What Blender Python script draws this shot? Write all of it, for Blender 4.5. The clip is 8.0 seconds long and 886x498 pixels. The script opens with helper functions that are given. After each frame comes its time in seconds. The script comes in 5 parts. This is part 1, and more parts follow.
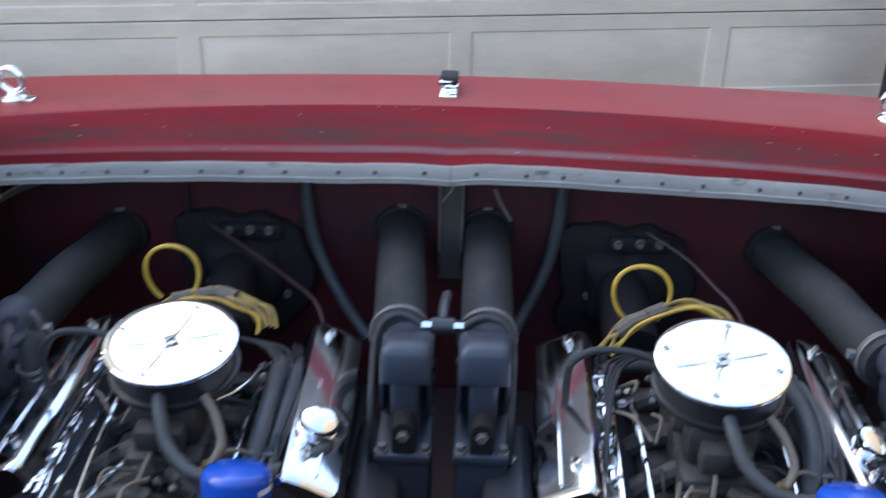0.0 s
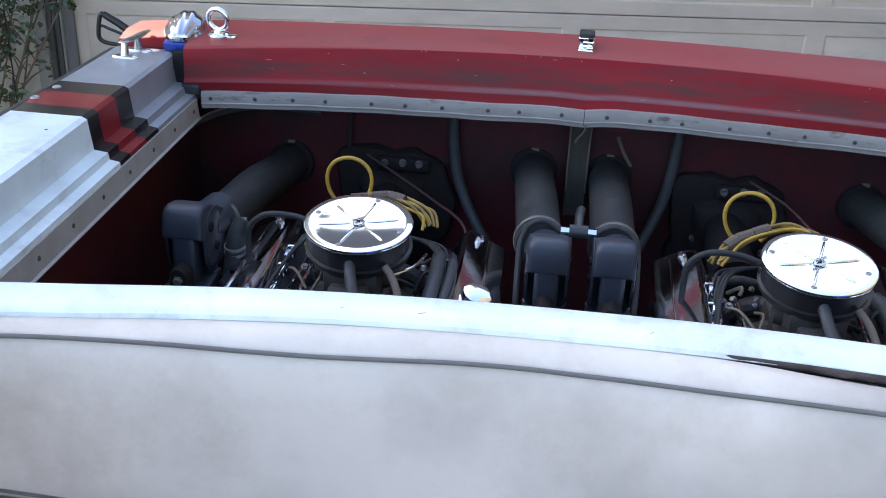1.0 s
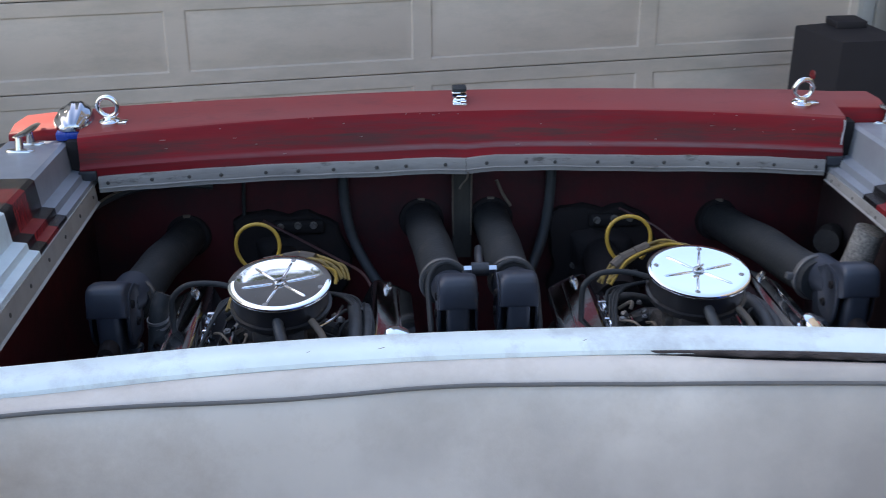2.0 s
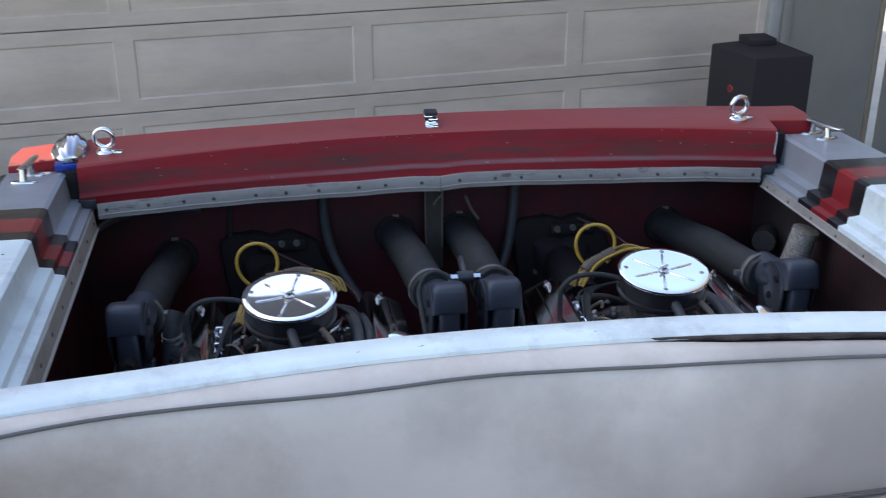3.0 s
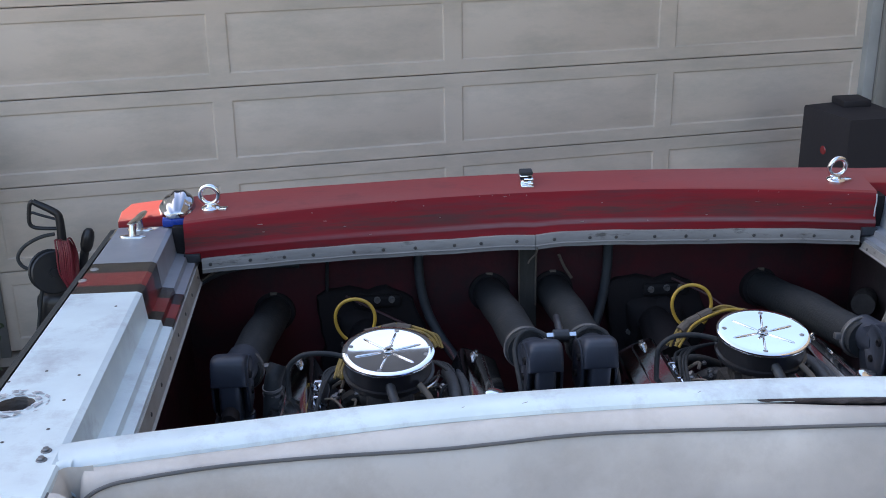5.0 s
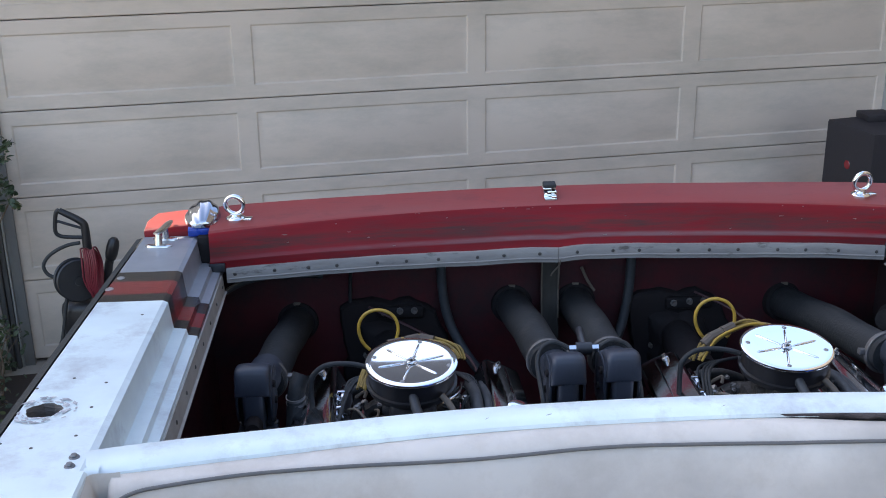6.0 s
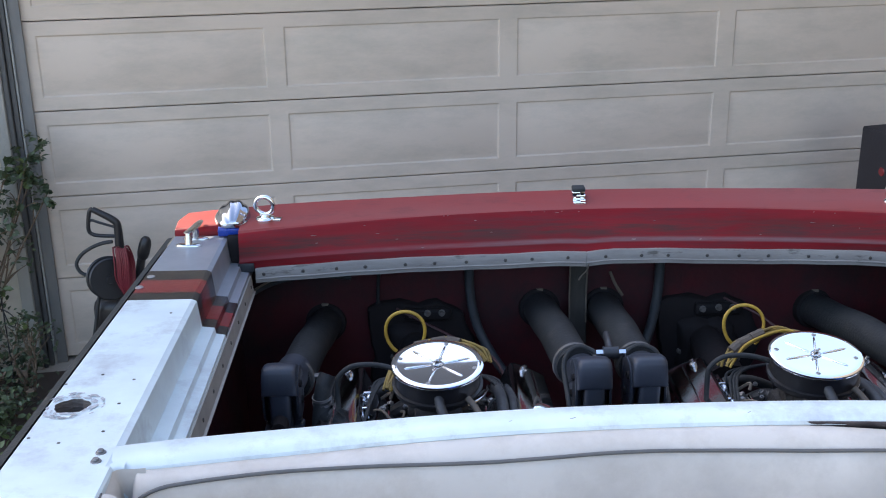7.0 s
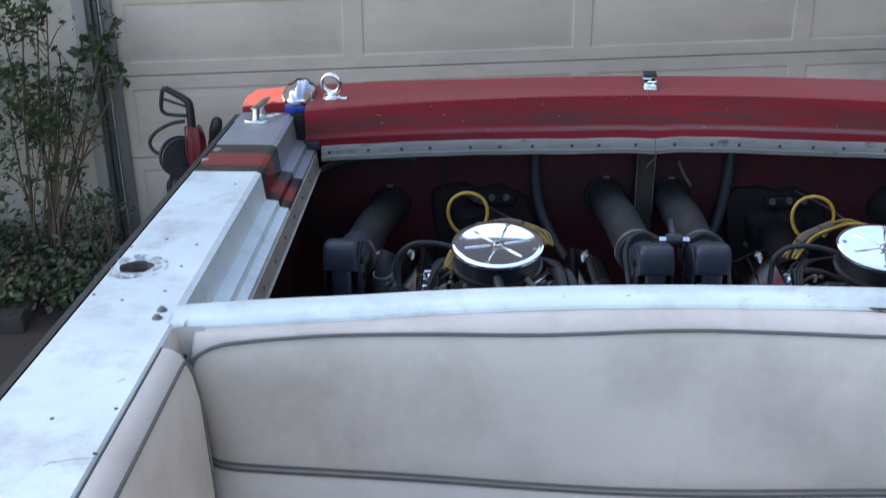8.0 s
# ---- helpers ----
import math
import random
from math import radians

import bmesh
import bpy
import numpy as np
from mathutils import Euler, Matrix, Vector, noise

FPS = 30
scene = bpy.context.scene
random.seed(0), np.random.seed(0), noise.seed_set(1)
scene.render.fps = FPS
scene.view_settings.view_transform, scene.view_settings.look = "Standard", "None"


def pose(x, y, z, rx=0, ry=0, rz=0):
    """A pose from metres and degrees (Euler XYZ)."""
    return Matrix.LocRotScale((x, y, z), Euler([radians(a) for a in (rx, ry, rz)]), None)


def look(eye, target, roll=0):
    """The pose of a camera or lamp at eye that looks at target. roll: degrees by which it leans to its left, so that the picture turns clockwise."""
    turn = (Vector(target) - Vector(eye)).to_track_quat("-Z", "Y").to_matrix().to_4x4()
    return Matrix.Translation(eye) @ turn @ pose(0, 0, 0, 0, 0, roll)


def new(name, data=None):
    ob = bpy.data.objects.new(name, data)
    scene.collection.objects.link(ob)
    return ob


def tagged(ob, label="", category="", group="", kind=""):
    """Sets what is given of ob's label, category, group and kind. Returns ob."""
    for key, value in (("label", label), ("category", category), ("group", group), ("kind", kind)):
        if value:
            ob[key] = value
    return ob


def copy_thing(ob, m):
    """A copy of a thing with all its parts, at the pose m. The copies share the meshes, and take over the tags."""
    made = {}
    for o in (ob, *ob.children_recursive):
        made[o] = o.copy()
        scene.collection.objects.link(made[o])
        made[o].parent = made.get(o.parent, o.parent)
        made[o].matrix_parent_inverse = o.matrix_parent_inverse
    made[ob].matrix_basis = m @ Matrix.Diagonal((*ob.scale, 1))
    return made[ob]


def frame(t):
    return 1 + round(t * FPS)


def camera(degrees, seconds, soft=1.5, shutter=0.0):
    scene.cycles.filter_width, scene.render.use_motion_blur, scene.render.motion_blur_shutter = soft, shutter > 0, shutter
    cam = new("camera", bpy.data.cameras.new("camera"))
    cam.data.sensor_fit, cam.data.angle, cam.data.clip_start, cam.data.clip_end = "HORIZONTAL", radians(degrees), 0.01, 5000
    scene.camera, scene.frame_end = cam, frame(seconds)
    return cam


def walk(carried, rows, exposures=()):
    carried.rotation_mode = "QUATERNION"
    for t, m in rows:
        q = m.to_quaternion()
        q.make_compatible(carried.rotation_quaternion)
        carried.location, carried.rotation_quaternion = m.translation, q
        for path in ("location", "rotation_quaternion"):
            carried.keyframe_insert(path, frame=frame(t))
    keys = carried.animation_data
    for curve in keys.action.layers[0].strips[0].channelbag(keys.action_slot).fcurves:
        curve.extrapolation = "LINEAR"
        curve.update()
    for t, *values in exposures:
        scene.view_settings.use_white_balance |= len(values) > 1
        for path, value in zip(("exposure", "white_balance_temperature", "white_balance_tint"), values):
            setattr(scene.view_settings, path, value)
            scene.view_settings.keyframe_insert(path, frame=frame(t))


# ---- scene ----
cam = camera(43.7, 8.0, soft=0.95, shutter=0.35)
PATH = [
    (0, (0.069, -2.338, 2.436), (0.006, -0.594, 1.459), 1.1),
    (0.5, (-0.009, -2.618, 2.419), (-0.209, -0.901, 1.413), 1.4),
    (1, (-0.062, -2.848, 2.394), (-0.251, -1.088, 1.463), 2.5),
    (1.5, (-0.134, -2.955, 2.414), (-0.155, -1.162, 1.53), 1.2),
    (1.7, (-0.163, -2.969, 2.417), (-0.149, -1.152, 1.581), 0.4),
    (2.8, (-0.414, -3.272, 2.547), (-0.134, -1.468, 1.728), -0.1),
    (3, (-0.467, -3.272, 2.548), (-0.201, -1.46, 1.745), 0.0),
    (3.5, (-0.516, -3.297, 2.555), (-0.312, -1.46, 1.79), -0.5),
    (4, (-0.511, -3.298, 2.553), (-0.345, -1.442, 1.828), -0.8),
    (4.5, (-0.515, -3.295, 2.555), (-0.368, -1.431, 1.846), -0.9),
    (6, (-0.534, -3.309, 2.562), (-0.438, -1.431, 1.879), -0.8),
    (6.5, (-0.527, -3.309, 2.558), (-0.453, -1.425, 1.891), -0.8),
    (7, (-0.523, -3.314, 2.56), (-0.484, -1.432, 1.884), -0.7),
    (7.5, (-0.527, -3.326, 2.532), (-0.554, -1.463, 1.804), -0.7),
    (8, (-0.494, -3.327, 2.509), (-0.588, -1.516, 1.666), -0.5),
]
walk(cam, [(t, look(eye, target, roll)) for t, eye, target, roll in PATH], [(0.0, 2.72, 6500, 10), (0.5, 2.90, 6500, 10), (0.7, 2.68, 6500, 10), (1.0, 2.37, 6500, 12), (1.5, 1.93, 6500, 12), (4.5, 1.82, 6500, 13), (6.0, 2.04, 6500, 13), (7.0, 2.15, 6500, 13), (7.5, 2.10, 6500, 12), (8.0, 1.99, 6500, 10)])

# ---- world, sun ----
world = bpy.data.worlds.new("sky")
scene.world = world
world.use_nodes = True
wn = world.node_tree.nodes
sky = wn.new("ShaderNodeTexSky")
sky.sky_type = "NISHITA"
sky.sun_disc = False
SUN_TO = Vector((-0.75, 0.45, 0.55)).normalized()
sky.sun_elevation = math.asin(SUN_TO.z)
sky.sun_rotation = math.atan2(SUN_TO.x, SUN_TO.y)
sky.air_density, sky.dust_density, sky.ozone_density = 1.1, 2.6, 1.0
wn["Background"].inputs["Strength"].default_value = 0.15
world.node_tree.links.new(sky.outputs[0], wn["Background"].inputs["Color"])
sun = new("sun", bpy.data.lights.new("sun", "SUN"))
sun.data.energy, sun.data.angle, sun.data.color = 5.0, radians(0.5), (1.0, 0.90, 0.74)
sun.rotation_mode = "QUATERNION"
sun.rotation_quaternion = SUN_TO.to_track_quat("Z", "Y")
sun.location = SUN_TO * 30


# ---- materials ----
def material(name, colour, rough=0.5, metal=0.0, second=None, scale=8.0, amount=0.5, fine=60.0, bump=0.1, coat=0.0,
             stretch=(1, 1, 1), rough_var=0.12, random_piece=0.0, marks=None, mark_scale=14.0, mark_at=0.66, mark_soft=0.06, transmission=0.0, specular=0.5):
    """Principled surface with two scales of variation, a fine relief, and optional worn marks."""
    m = bpy.data.materials.new(name)
    m.use_nodes = True
    nt = m.node_tree
    n, link = nt.nodes, nt.links.new
    b = n["Principled BSDF"]
    b.inputs["Metallic"].default_value = metal
    b.inputs["Specular IOR Level"].default_value = specular
    b.inputs["Coat Weight"].default_value = coat
    b.inputs["Coat Roughness"].default_value = 0.08
    b.inputs["Transmission Weight"].default_value = transmission
    co = n.new("ShaderNodeTexCoord")
    mp = n.new("ShaderNodeMapping")
    mp.inputs["Scale"].default_value = stretch
    link(co.outputs["Object"], mp.inputs["Vector"])
    big = n.new("ShaderNodeTexNoise")
    big.inputs["Scale"].default_value = scale
    big.inputs["Detail"].default_value = 6
    big.inputs["Roughness"].default_value = 0.6
    link(mp.outputs[0], big.inputs["Vector"])
    small = n.new("ShaderNodeTexNoise")
    small.inputs["Scale"].default_value = fine
    small.inputs["Detail"].default_value = 4
    link(mp.outputs[0], small.inputs["Vector"])
    ramp = n.new("ShaderNodeValToRGB")
    ramp.color_ramp.elements[0].position, ramp.color_ramp.elements[1].position = 0.35, 0.68
    ramp.color_ramp.elements[0].color, ramp.color_ramp.elements[1].color = (0, 0, 0, 1), (1, 1, 1, 1)
    link(big.outputs["Fac"], ramp.inputs["Fac"])
    fac = n.new("ShaderNodeMath")
    fac.operation = "MULTIPLY"
    fac.inputs[1].default_value = amount
    link(ramp.outputs["Color"], fac.inputs[0])
    mix = n.new("ShaderNodeMix")
    mix.data_type = "RGBA"
    second = second or tuple(c * 0.7 for c in colour)
    mix.inputs["A"].default_value, mix.inputs["B"].default_value = (*colour, 1), (*second, 1)
    link(fac.outputs[0], mix.inputs["Factor"])
    out = mix.outputs["Result"]
    if marks:
        mk = n.new("ShaderNodeTexNoise")
        mk.inputs["Scale"].default_value = mark_scale
        mk.inputs["Detail"].default_value = 8
        mk.inputs["Roughness"].default_value = 0.72
        link(mp.outputs[0], mk.inputs["Vector"])
        mr = n.new("ShaderNodeValToRGB")
        mr.color_ramp.elements[0].position, mr.color_ramp.elements[1].position = mark_at - mark_soft, mark_at + mark_soft * 0.7
        mr.color_ramp.elements[0].color, mr.color_ramp.elements[1].color = (0, 0, 0, 1), (1, 1, 1, 1)
        link(mk.outputs["Fac"], mr.inputs["Fac"])
        mm = n.new("ShaderNodeMix")
        mm.data_type = "RGBA"
        mm.inputs["B"].default_value = (*marks, 1)
        link(out, mm.inputs["A"])
        link(mr.outputs["Color"], mm.inputs["Factor"])
        out = mm.outputs["Result"]
    if random_piece:
        info = n.new("ShaderNodeObjectInfo")
        hs = n.new("ShaderNodeHueSaturation")
        mr2 = n.new("ShaderNodeMapRange")
        mr2.inputs["To Min"].default_value, mr2.inputs["To Max"].default_value = 1 - random_piece, 1 + random_piece
        link(info.outputs["Random"], mr2.inputs["Value"])
        link(mr2.outputs[0], hs.inputs["Value"])
        link(out, hs.inputs["Color"])
        out = hs.outputs[0]
    link(out, b.inputs["Base Color"])
    rr = n.new("ShaderNodeMapRange")
    rr.inputs["To Min"].default_value, rr.inputs["To Max"].default_value = max(0.02, rough - rough_var), min(1, rough + rough_var)
    link(big.outputs["Fac"], rr.inputs["Value"])
    link(rr.outputs[0], b.inputs["Roughness"])
    bp = n.new("ShaderNodeBump")
    bp.inputs["Strength"].default_value, bp.inputs["Distance"].default_value = bump, 0.004
    link(small.outputs["Fac"], bp.inputs["Height"])
    link(bp.outputs[0], b.inputs["Normal"])
    return m


RED = material("red_gelcoat", (0.245, 0.024, 0.020), 0.48, second=(0.205, 0.056, 0.050), scale=1.6, fine=90, bump=0.05, amount=0.8, specular=0.32, stretch=(0.6, 1.5, 1), marks=(0.15, 0.026, 0.024), mark_scale=11, mark_at=0.68, mark_soft=0.14)
RED_WORN = material("worn_red_gelcoat", (0.245, 0.009, 0.016), 0.50, second=(0.135, 0.007, 0.010), scale=2.6, stretch=(0.6, 4, 6), amount=0.85, bump=0.10, specular=0.16,
                    marks=(0.095, 0.022, 0.026), mark_scale=4.5, mark_at=0.61, mark_soft=0.16)


def streaked(m, colour):
    """Brown dirt rubbed along the middle of the face, broken up by stretched noise."""
    n, link = m.node_tree.nodes, m.node_tree.links.new
    base = n["Principled BSDF"].inputs["Base Color"]
    at = n.new("ShaderNodeAttribute")
    at.attribute_name = "down_face"
    band = n.new("ShaderNodeValToRGB")
    for pos, v in ((0.0, 0.0), (0.24, 0.10), (0.40, 1.0), (0.55, 0.85), (0.66, 0.35), (0.78, 0.0)):
        el = band.color_ramp.elements[0] if pos == 0.0 else band.color_ramp.elements.new(pos)
        el.position, el.color = pos, (v, v, v, 1)
    band.color_ramp.elements[-1].color = (0.06, 0.06, 0.06, 1)
    link(at.outputs["Fac"], band.inputs["Fac"])
    co, mp, ns = n.new("ShaderNodeTexCoord"), n.new("ShaderNodeMapping"), n.new("ShaderNodeTexNoise")
    mp.inputs["Scale"].default_value = (2.2, 10, 26)
    ns.inputs["Scale"].default_value, ns.inputs["Detail"].default_value, ns.inputs["Roughness"].default_value = 2.4, 9, 0.7
    link(co.outputs["Object"], mp.inputs["Vector"])
    link(mp.outputs[0], ns.inputs["Vector"])
    cut = n.new("ShaderNodeMapRange")
    cut.inputs["From Min"].default_value, cut.inputs["From Max"].default_value = 0.36, 0.64
    link(ns.outputs["Fac"], cut.inputs["Value"])
    mul = n.new("ShaderNodeMath")
    mul.operation = "MULTIPLY"
    link(band.outputs["Color"], mul.inputs[0])
    link(cut.outputs[0], mul.inputs[1])
    mix = n.new("ShaderNodeMix")
    mix.data_type = "RGBA"
    link(base.links[0].from_socket, mix.inputs["A"])
    mix.inputs["B"].default_value = (*colour, 1)
    link(mul.outputs[0], mix.inputs["Factor"])
    # pale ledge band: scuffing plus its soft highlight in colour, stronger towards starboard
    ledge = n.new("ShaderNodeValToRGB")
    for pos, v in ((0.0, 0.0), (0.66, 0.0), (0.71, 0.9), (0.765, 0.9), (0.80, 0.0)):
        el = ledge.color_ramp.elements[0] if pos == 0.0 else ledge.color_ramp.elements.new(pos)
        el.position, el.color = pos, (v, v, v, 1)
    ledge.color_ramp.elements[-1].color = (0, 0, 0, 1)
    link(at.outputs["Fac"], ledge.inputs["Fac"])
    xyz, along = n.new("ShaderNodeSeparateXYZ"), n.new("ShaderNodeMapRange")
    link(co.outputs["Object"], xyz.inputs[0])
    along.inputs["From Min"].default_value, along.inputs["From Max"].default_value = -1.1, -0.1
    along.inputs["To Min"].default_value, along.inputs["To Max"].default_value = 0.15, 0.85
    link(xyz.outputs["X"], along.inputs["Value"])
    rough, by, by2 = n.new("ShaderNodeMapRange"), n.new("ShaderNodeMath"), n.new("ShaderNodeMath")
    rough.inputs["From Min"].default_value, rough.inputs["From Max"].default_value = 0.30, 0.62
    rough.inputs["To Min"].default_value = 0.35
    link(ns.outputs["Fac"], rough.inputs["Value"])
    by.operation = by2.operation = "MULTIPLY"
    link(ledge.outputs["Color"], by.inputs[0])
    link(along.outputs[0], by.inputs[1])
    link(by.outputs[0], by2.inputs[0])
    link(rough.outputs[0], by2.inputs[1])
    pale = n.new("ShaderNodeMix")
    pale.data_type = "RGBA"
    link(mix.outputs["Result"], pale.inputs["A"])
    pale.inputs["B"].default_value = (0.17, 0.115, 0.118, 1)
    link(by2.outputs[0], pale.inputs["Factor"])
    link(pale.outputs["Result"], base)
    return m


streaked(RED_WORN, (0.066, 0.030, 0.026))
WHITE = material("white_gelcoat", (0.68, 0.785, 0.80), 0.33, second=(0.55, 0.63, 0.66), scale=5, amount=0.85, fine=120, bump=0.04,
                 marks=(0.40, 0.43, 0.46), mark_scale=6, mark_at=0.64, mark_soft=0.14)
GREY = material("silver_grey_paint", (0.31, 0.335, 0.37), 0.36, 0.30, second=(0.25, 0.27, 0.30), scale=9, amount=0.6, bump=0.05)
BAND_BLACK = material("black_paint_band", (0.010, 0.010, 0.012), 0.24, second=(0.024, 0.021, 0.021), scale=16, specular=0.6, rough_var=0.08)
BAND_RED = material("red_paint_band", (0.205, 0.014, 0.018), 0.24, second=(0.18, 0.020, 0.022), scale=14, specular=0.6, rough_var=0.08)
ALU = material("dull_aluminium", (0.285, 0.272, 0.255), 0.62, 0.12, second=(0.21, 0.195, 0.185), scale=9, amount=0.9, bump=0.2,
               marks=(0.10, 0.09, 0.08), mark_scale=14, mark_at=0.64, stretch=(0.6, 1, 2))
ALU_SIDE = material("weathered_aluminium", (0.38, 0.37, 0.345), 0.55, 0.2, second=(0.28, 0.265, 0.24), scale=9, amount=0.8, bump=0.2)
CHROME = material("chrome", (0.86, 0.87, 0.88), 0.07, 1.0, second=(0.70, 0.71, 0.73), scale=20, rough_var=0.05, bump=0.03)
COVER_CHROME = material("hazed_chrome", (0.76, 0.77, 0.79), 0.10, 1.0, second=(0.50, 0.50, 0.52), scale=16, rough_var=0.06, bump=0.05)
CHROME_LID = material("polished_chrome_lid", (0.90, 0.91, 0.92), 0.04, 1.0, second=(0.82, 0.84, 0.86), scale=14, rough_var=0.025, bump=0.006, fine=12)
# chrome colour lowered in place of dark surroundings it would mirror
HOOD = material("darkened_chrome_hood", (0.42, 0.43, 0.47), 0.12, 1.0, second=(0.30, 0.31, 0.36), scale=14, rough_var=0.04, bump=0.02)
STEEL = material("stainless_steel", (0.62, 0.62, 0.61), 0.22, 1.0, scale=30, bump=0.05)
DARK_SCREW = material("dark_screw_head", (0.07, 0.065, 0.06), 0.6, 0.3, scale=40)
CLAMP = material("dull_clamp_steel", (0.17, 0.165, 0.16), 0.50, 0.55, second=(0.09, 0.085, 0.08), scale=30, bump=0.1)
RAW = material("raw_fibreglass", (0.15, 0.13, 0.115), 0.85, second=(0.05, 0.045, 0.04), scale=40, bump=1.0, stretch=(1, 1, 5))
PLATE_BOLT = material("corroded_bolt", (0.16, 0.15, 0.14), 0.6, 0.4, scale=40)
SNAP = material("dark_steel_fastener", (0.20, 0.205, 0.22), 0.35, 0.6, scale=60)
BOLT = material("dull_bolt", (0.34, 0.33, 0.32), 0.45, 0.8, scale=40)
RUBBER = material("black_rubber", (0.019, 0.022, 0.024), 0.62, second=(0.030, 0.031, 0.031), scale=11, bump=0.35, fine=110, specular=0.4, marks=(0.060, 0.055, 0.050), mark_scale=16, mark_at=0.68, mark_soft=0.14)
HOSE = material("grey_rubber_hose", (0.046, 0.051, 0.056), 0.55, second=(0.028, 0.028, 0.030), scale=20, bump=0.25)
RISER = material("blue_black_riser_paint", (0.034, 0.042, 0.060), 0.44, second=(0.024, 0.029, 0.038), scale=9, amount=0.8, bump=0.12, fine=70,
                 marks=(0.085, 0.060, 0.045), mark_scale=17, mark_at=0.70, mark_soft=0.10, specular=0.5)
IRON = material("black_engine_paint", (0.023, 0.028, 0.037), 0.40, second=(0.028, 0.027, 0.027), scale=14, amount=0.8, bump=0.08, fine=60,
                marks=(0.09, 0.065, 0.05), mark_scale=20, mark_at=0.70)
CAST = material("dirty_cast_metal", (0.055, 0.052, 0.050), 0.6, 0.3, second=(0.026, 0.024, 0.024), scale=18, amount=0.9, bump=0.6, fine=90,
                marks=(0.17, 0.13, 0.09), mark_scale=26, mark_at=0.68)
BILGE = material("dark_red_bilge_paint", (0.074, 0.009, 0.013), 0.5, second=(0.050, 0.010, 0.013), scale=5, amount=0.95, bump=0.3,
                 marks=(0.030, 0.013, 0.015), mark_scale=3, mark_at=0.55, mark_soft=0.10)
BILGE_DARK = material("dark_bilge_paint", (0.040, 0.019, 0.021), 0.6, second=(0.022, 0.019, 0.020), scale=5, amount=0.9, bump=0.3)
YELLOW_OLD = material("grimy_yellow_cable", (0.30, 0.20, 0.04), 0.55, second=(0.13, 0.095, 0.035), scale=26, amount=0.9)
YELLOW = material("yellow_cable", (0.46, 0.29, 0.03), 0.45, second=(0.24, 0.15, 0.025), scale=30, amount=0.7)
TAPE = material("grimy_dark_tape", (0.075, 0.060, 0.048), 0.7, second=(0.13, 0.11, 0.085), scale=40)
TAN = material("grimy_tape", (0.16, 0.13, 0.10), 0.7, scale=40)
BLUE = material("blue_filter_paint", (0.010, 0.075, 0.44), 0.25, second=(0.01, 0.060, 0.36), scale=20, coat=0.3)
BLUE_TINT = material("blue_plastic", (0.012, 0.045, 0.30), 0.3, scale=20)
LABEL_WHITE = material("white_print", (0.7, 0.7, 0.72), 0.4, scale=30)
RED_HOSE = material("dull_red_cable", (0.040, 0.009, 0.011), 0.5, scale=30)
VINYL = material("off_white_vinyl", (0.583, 0.55, 0.503), 0.48, second=(0.50, 0.478, 0.44), scale=2.6, amount=0.75, bump=0.06, fine=320,
                 marks=(0.38, 0.34, 0.295), mark_scale=3.4, mark_at=0.68, mark_soft=0.20)


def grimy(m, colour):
    """Handled vinyl: soft brownish grime patches, plus shade painted into the backrest's starboard half."""
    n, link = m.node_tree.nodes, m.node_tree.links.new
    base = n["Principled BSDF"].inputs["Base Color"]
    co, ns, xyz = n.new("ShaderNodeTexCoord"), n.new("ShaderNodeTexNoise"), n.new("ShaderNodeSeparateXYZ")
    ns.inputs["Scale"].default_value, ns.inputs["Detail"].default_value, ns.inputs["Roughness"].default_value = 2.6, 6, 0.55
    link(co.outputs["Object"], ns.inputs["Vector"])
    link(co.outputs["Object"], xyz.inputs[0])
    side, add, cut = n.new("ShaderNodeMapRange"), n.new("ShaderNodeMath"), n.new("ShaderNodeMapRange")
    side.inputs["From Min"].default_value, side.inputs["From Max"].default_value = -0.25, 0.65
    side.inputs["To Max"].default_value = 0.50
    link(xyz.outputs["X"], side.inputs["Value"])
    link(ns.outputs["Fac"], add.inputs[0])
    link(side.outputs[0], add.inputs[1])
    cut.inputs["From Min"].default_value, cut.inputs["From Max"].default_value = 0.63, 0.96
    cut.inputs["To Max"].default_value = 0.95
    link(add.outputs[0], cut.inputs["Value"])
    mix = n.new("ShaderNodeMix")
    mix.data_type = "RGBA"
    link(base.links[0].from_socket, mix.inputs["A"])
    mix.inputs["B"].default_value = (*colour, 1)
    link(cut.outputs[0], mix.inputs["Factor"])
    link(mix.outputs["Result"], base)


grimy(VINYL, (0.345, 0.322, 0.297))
WELT = material("grey_welt", (0.098, 0.097, 0.095), 0.55, second=(0.13, 0.13, 0.125), scale=30)
DOOR = material("cream_door_paint", (0.615, 0.517, 0.428), 0.5, second=(0.555, 0.465, 0.384), scale=2.2, amount=0.5, fine=34, bump=0.14,
                stretch=(0.6, 1, 1.7), marks=(0.41, 0.365, 0.30), mark_scale=2.4, mark_at=0.64, mark_soft=0.2)
JAMB_DARK = material("dark_jamb_trim", (0.10, 0.098, 0.095), 0.6, second=(0.06, 0.058, 0.055), scale=6, stretch=(2, 2, 0.5), bump=0.3)
JAMB = material("weathered_jamb_trim", (0.20, 0.195, 0.185), 0.6, second=(0.13, 0.125, 0.12), scale=6, stretch=(2, 2, 0.5), bump=0.3)
TRIM_WHITE = material("white_trim_paint", (0.38, 0.38, 0.36), 0.5, scale=6)
STUCCO = material("cream_stucco", (0.62, 0.56, 0.46), 0.85, second=(0.53, 0.48, 0.40), scale=4, fine=120, bump=0.8,
                  marks=(0.34, 0.31, 0.26), mark_scale=6, mark_at=0.66)
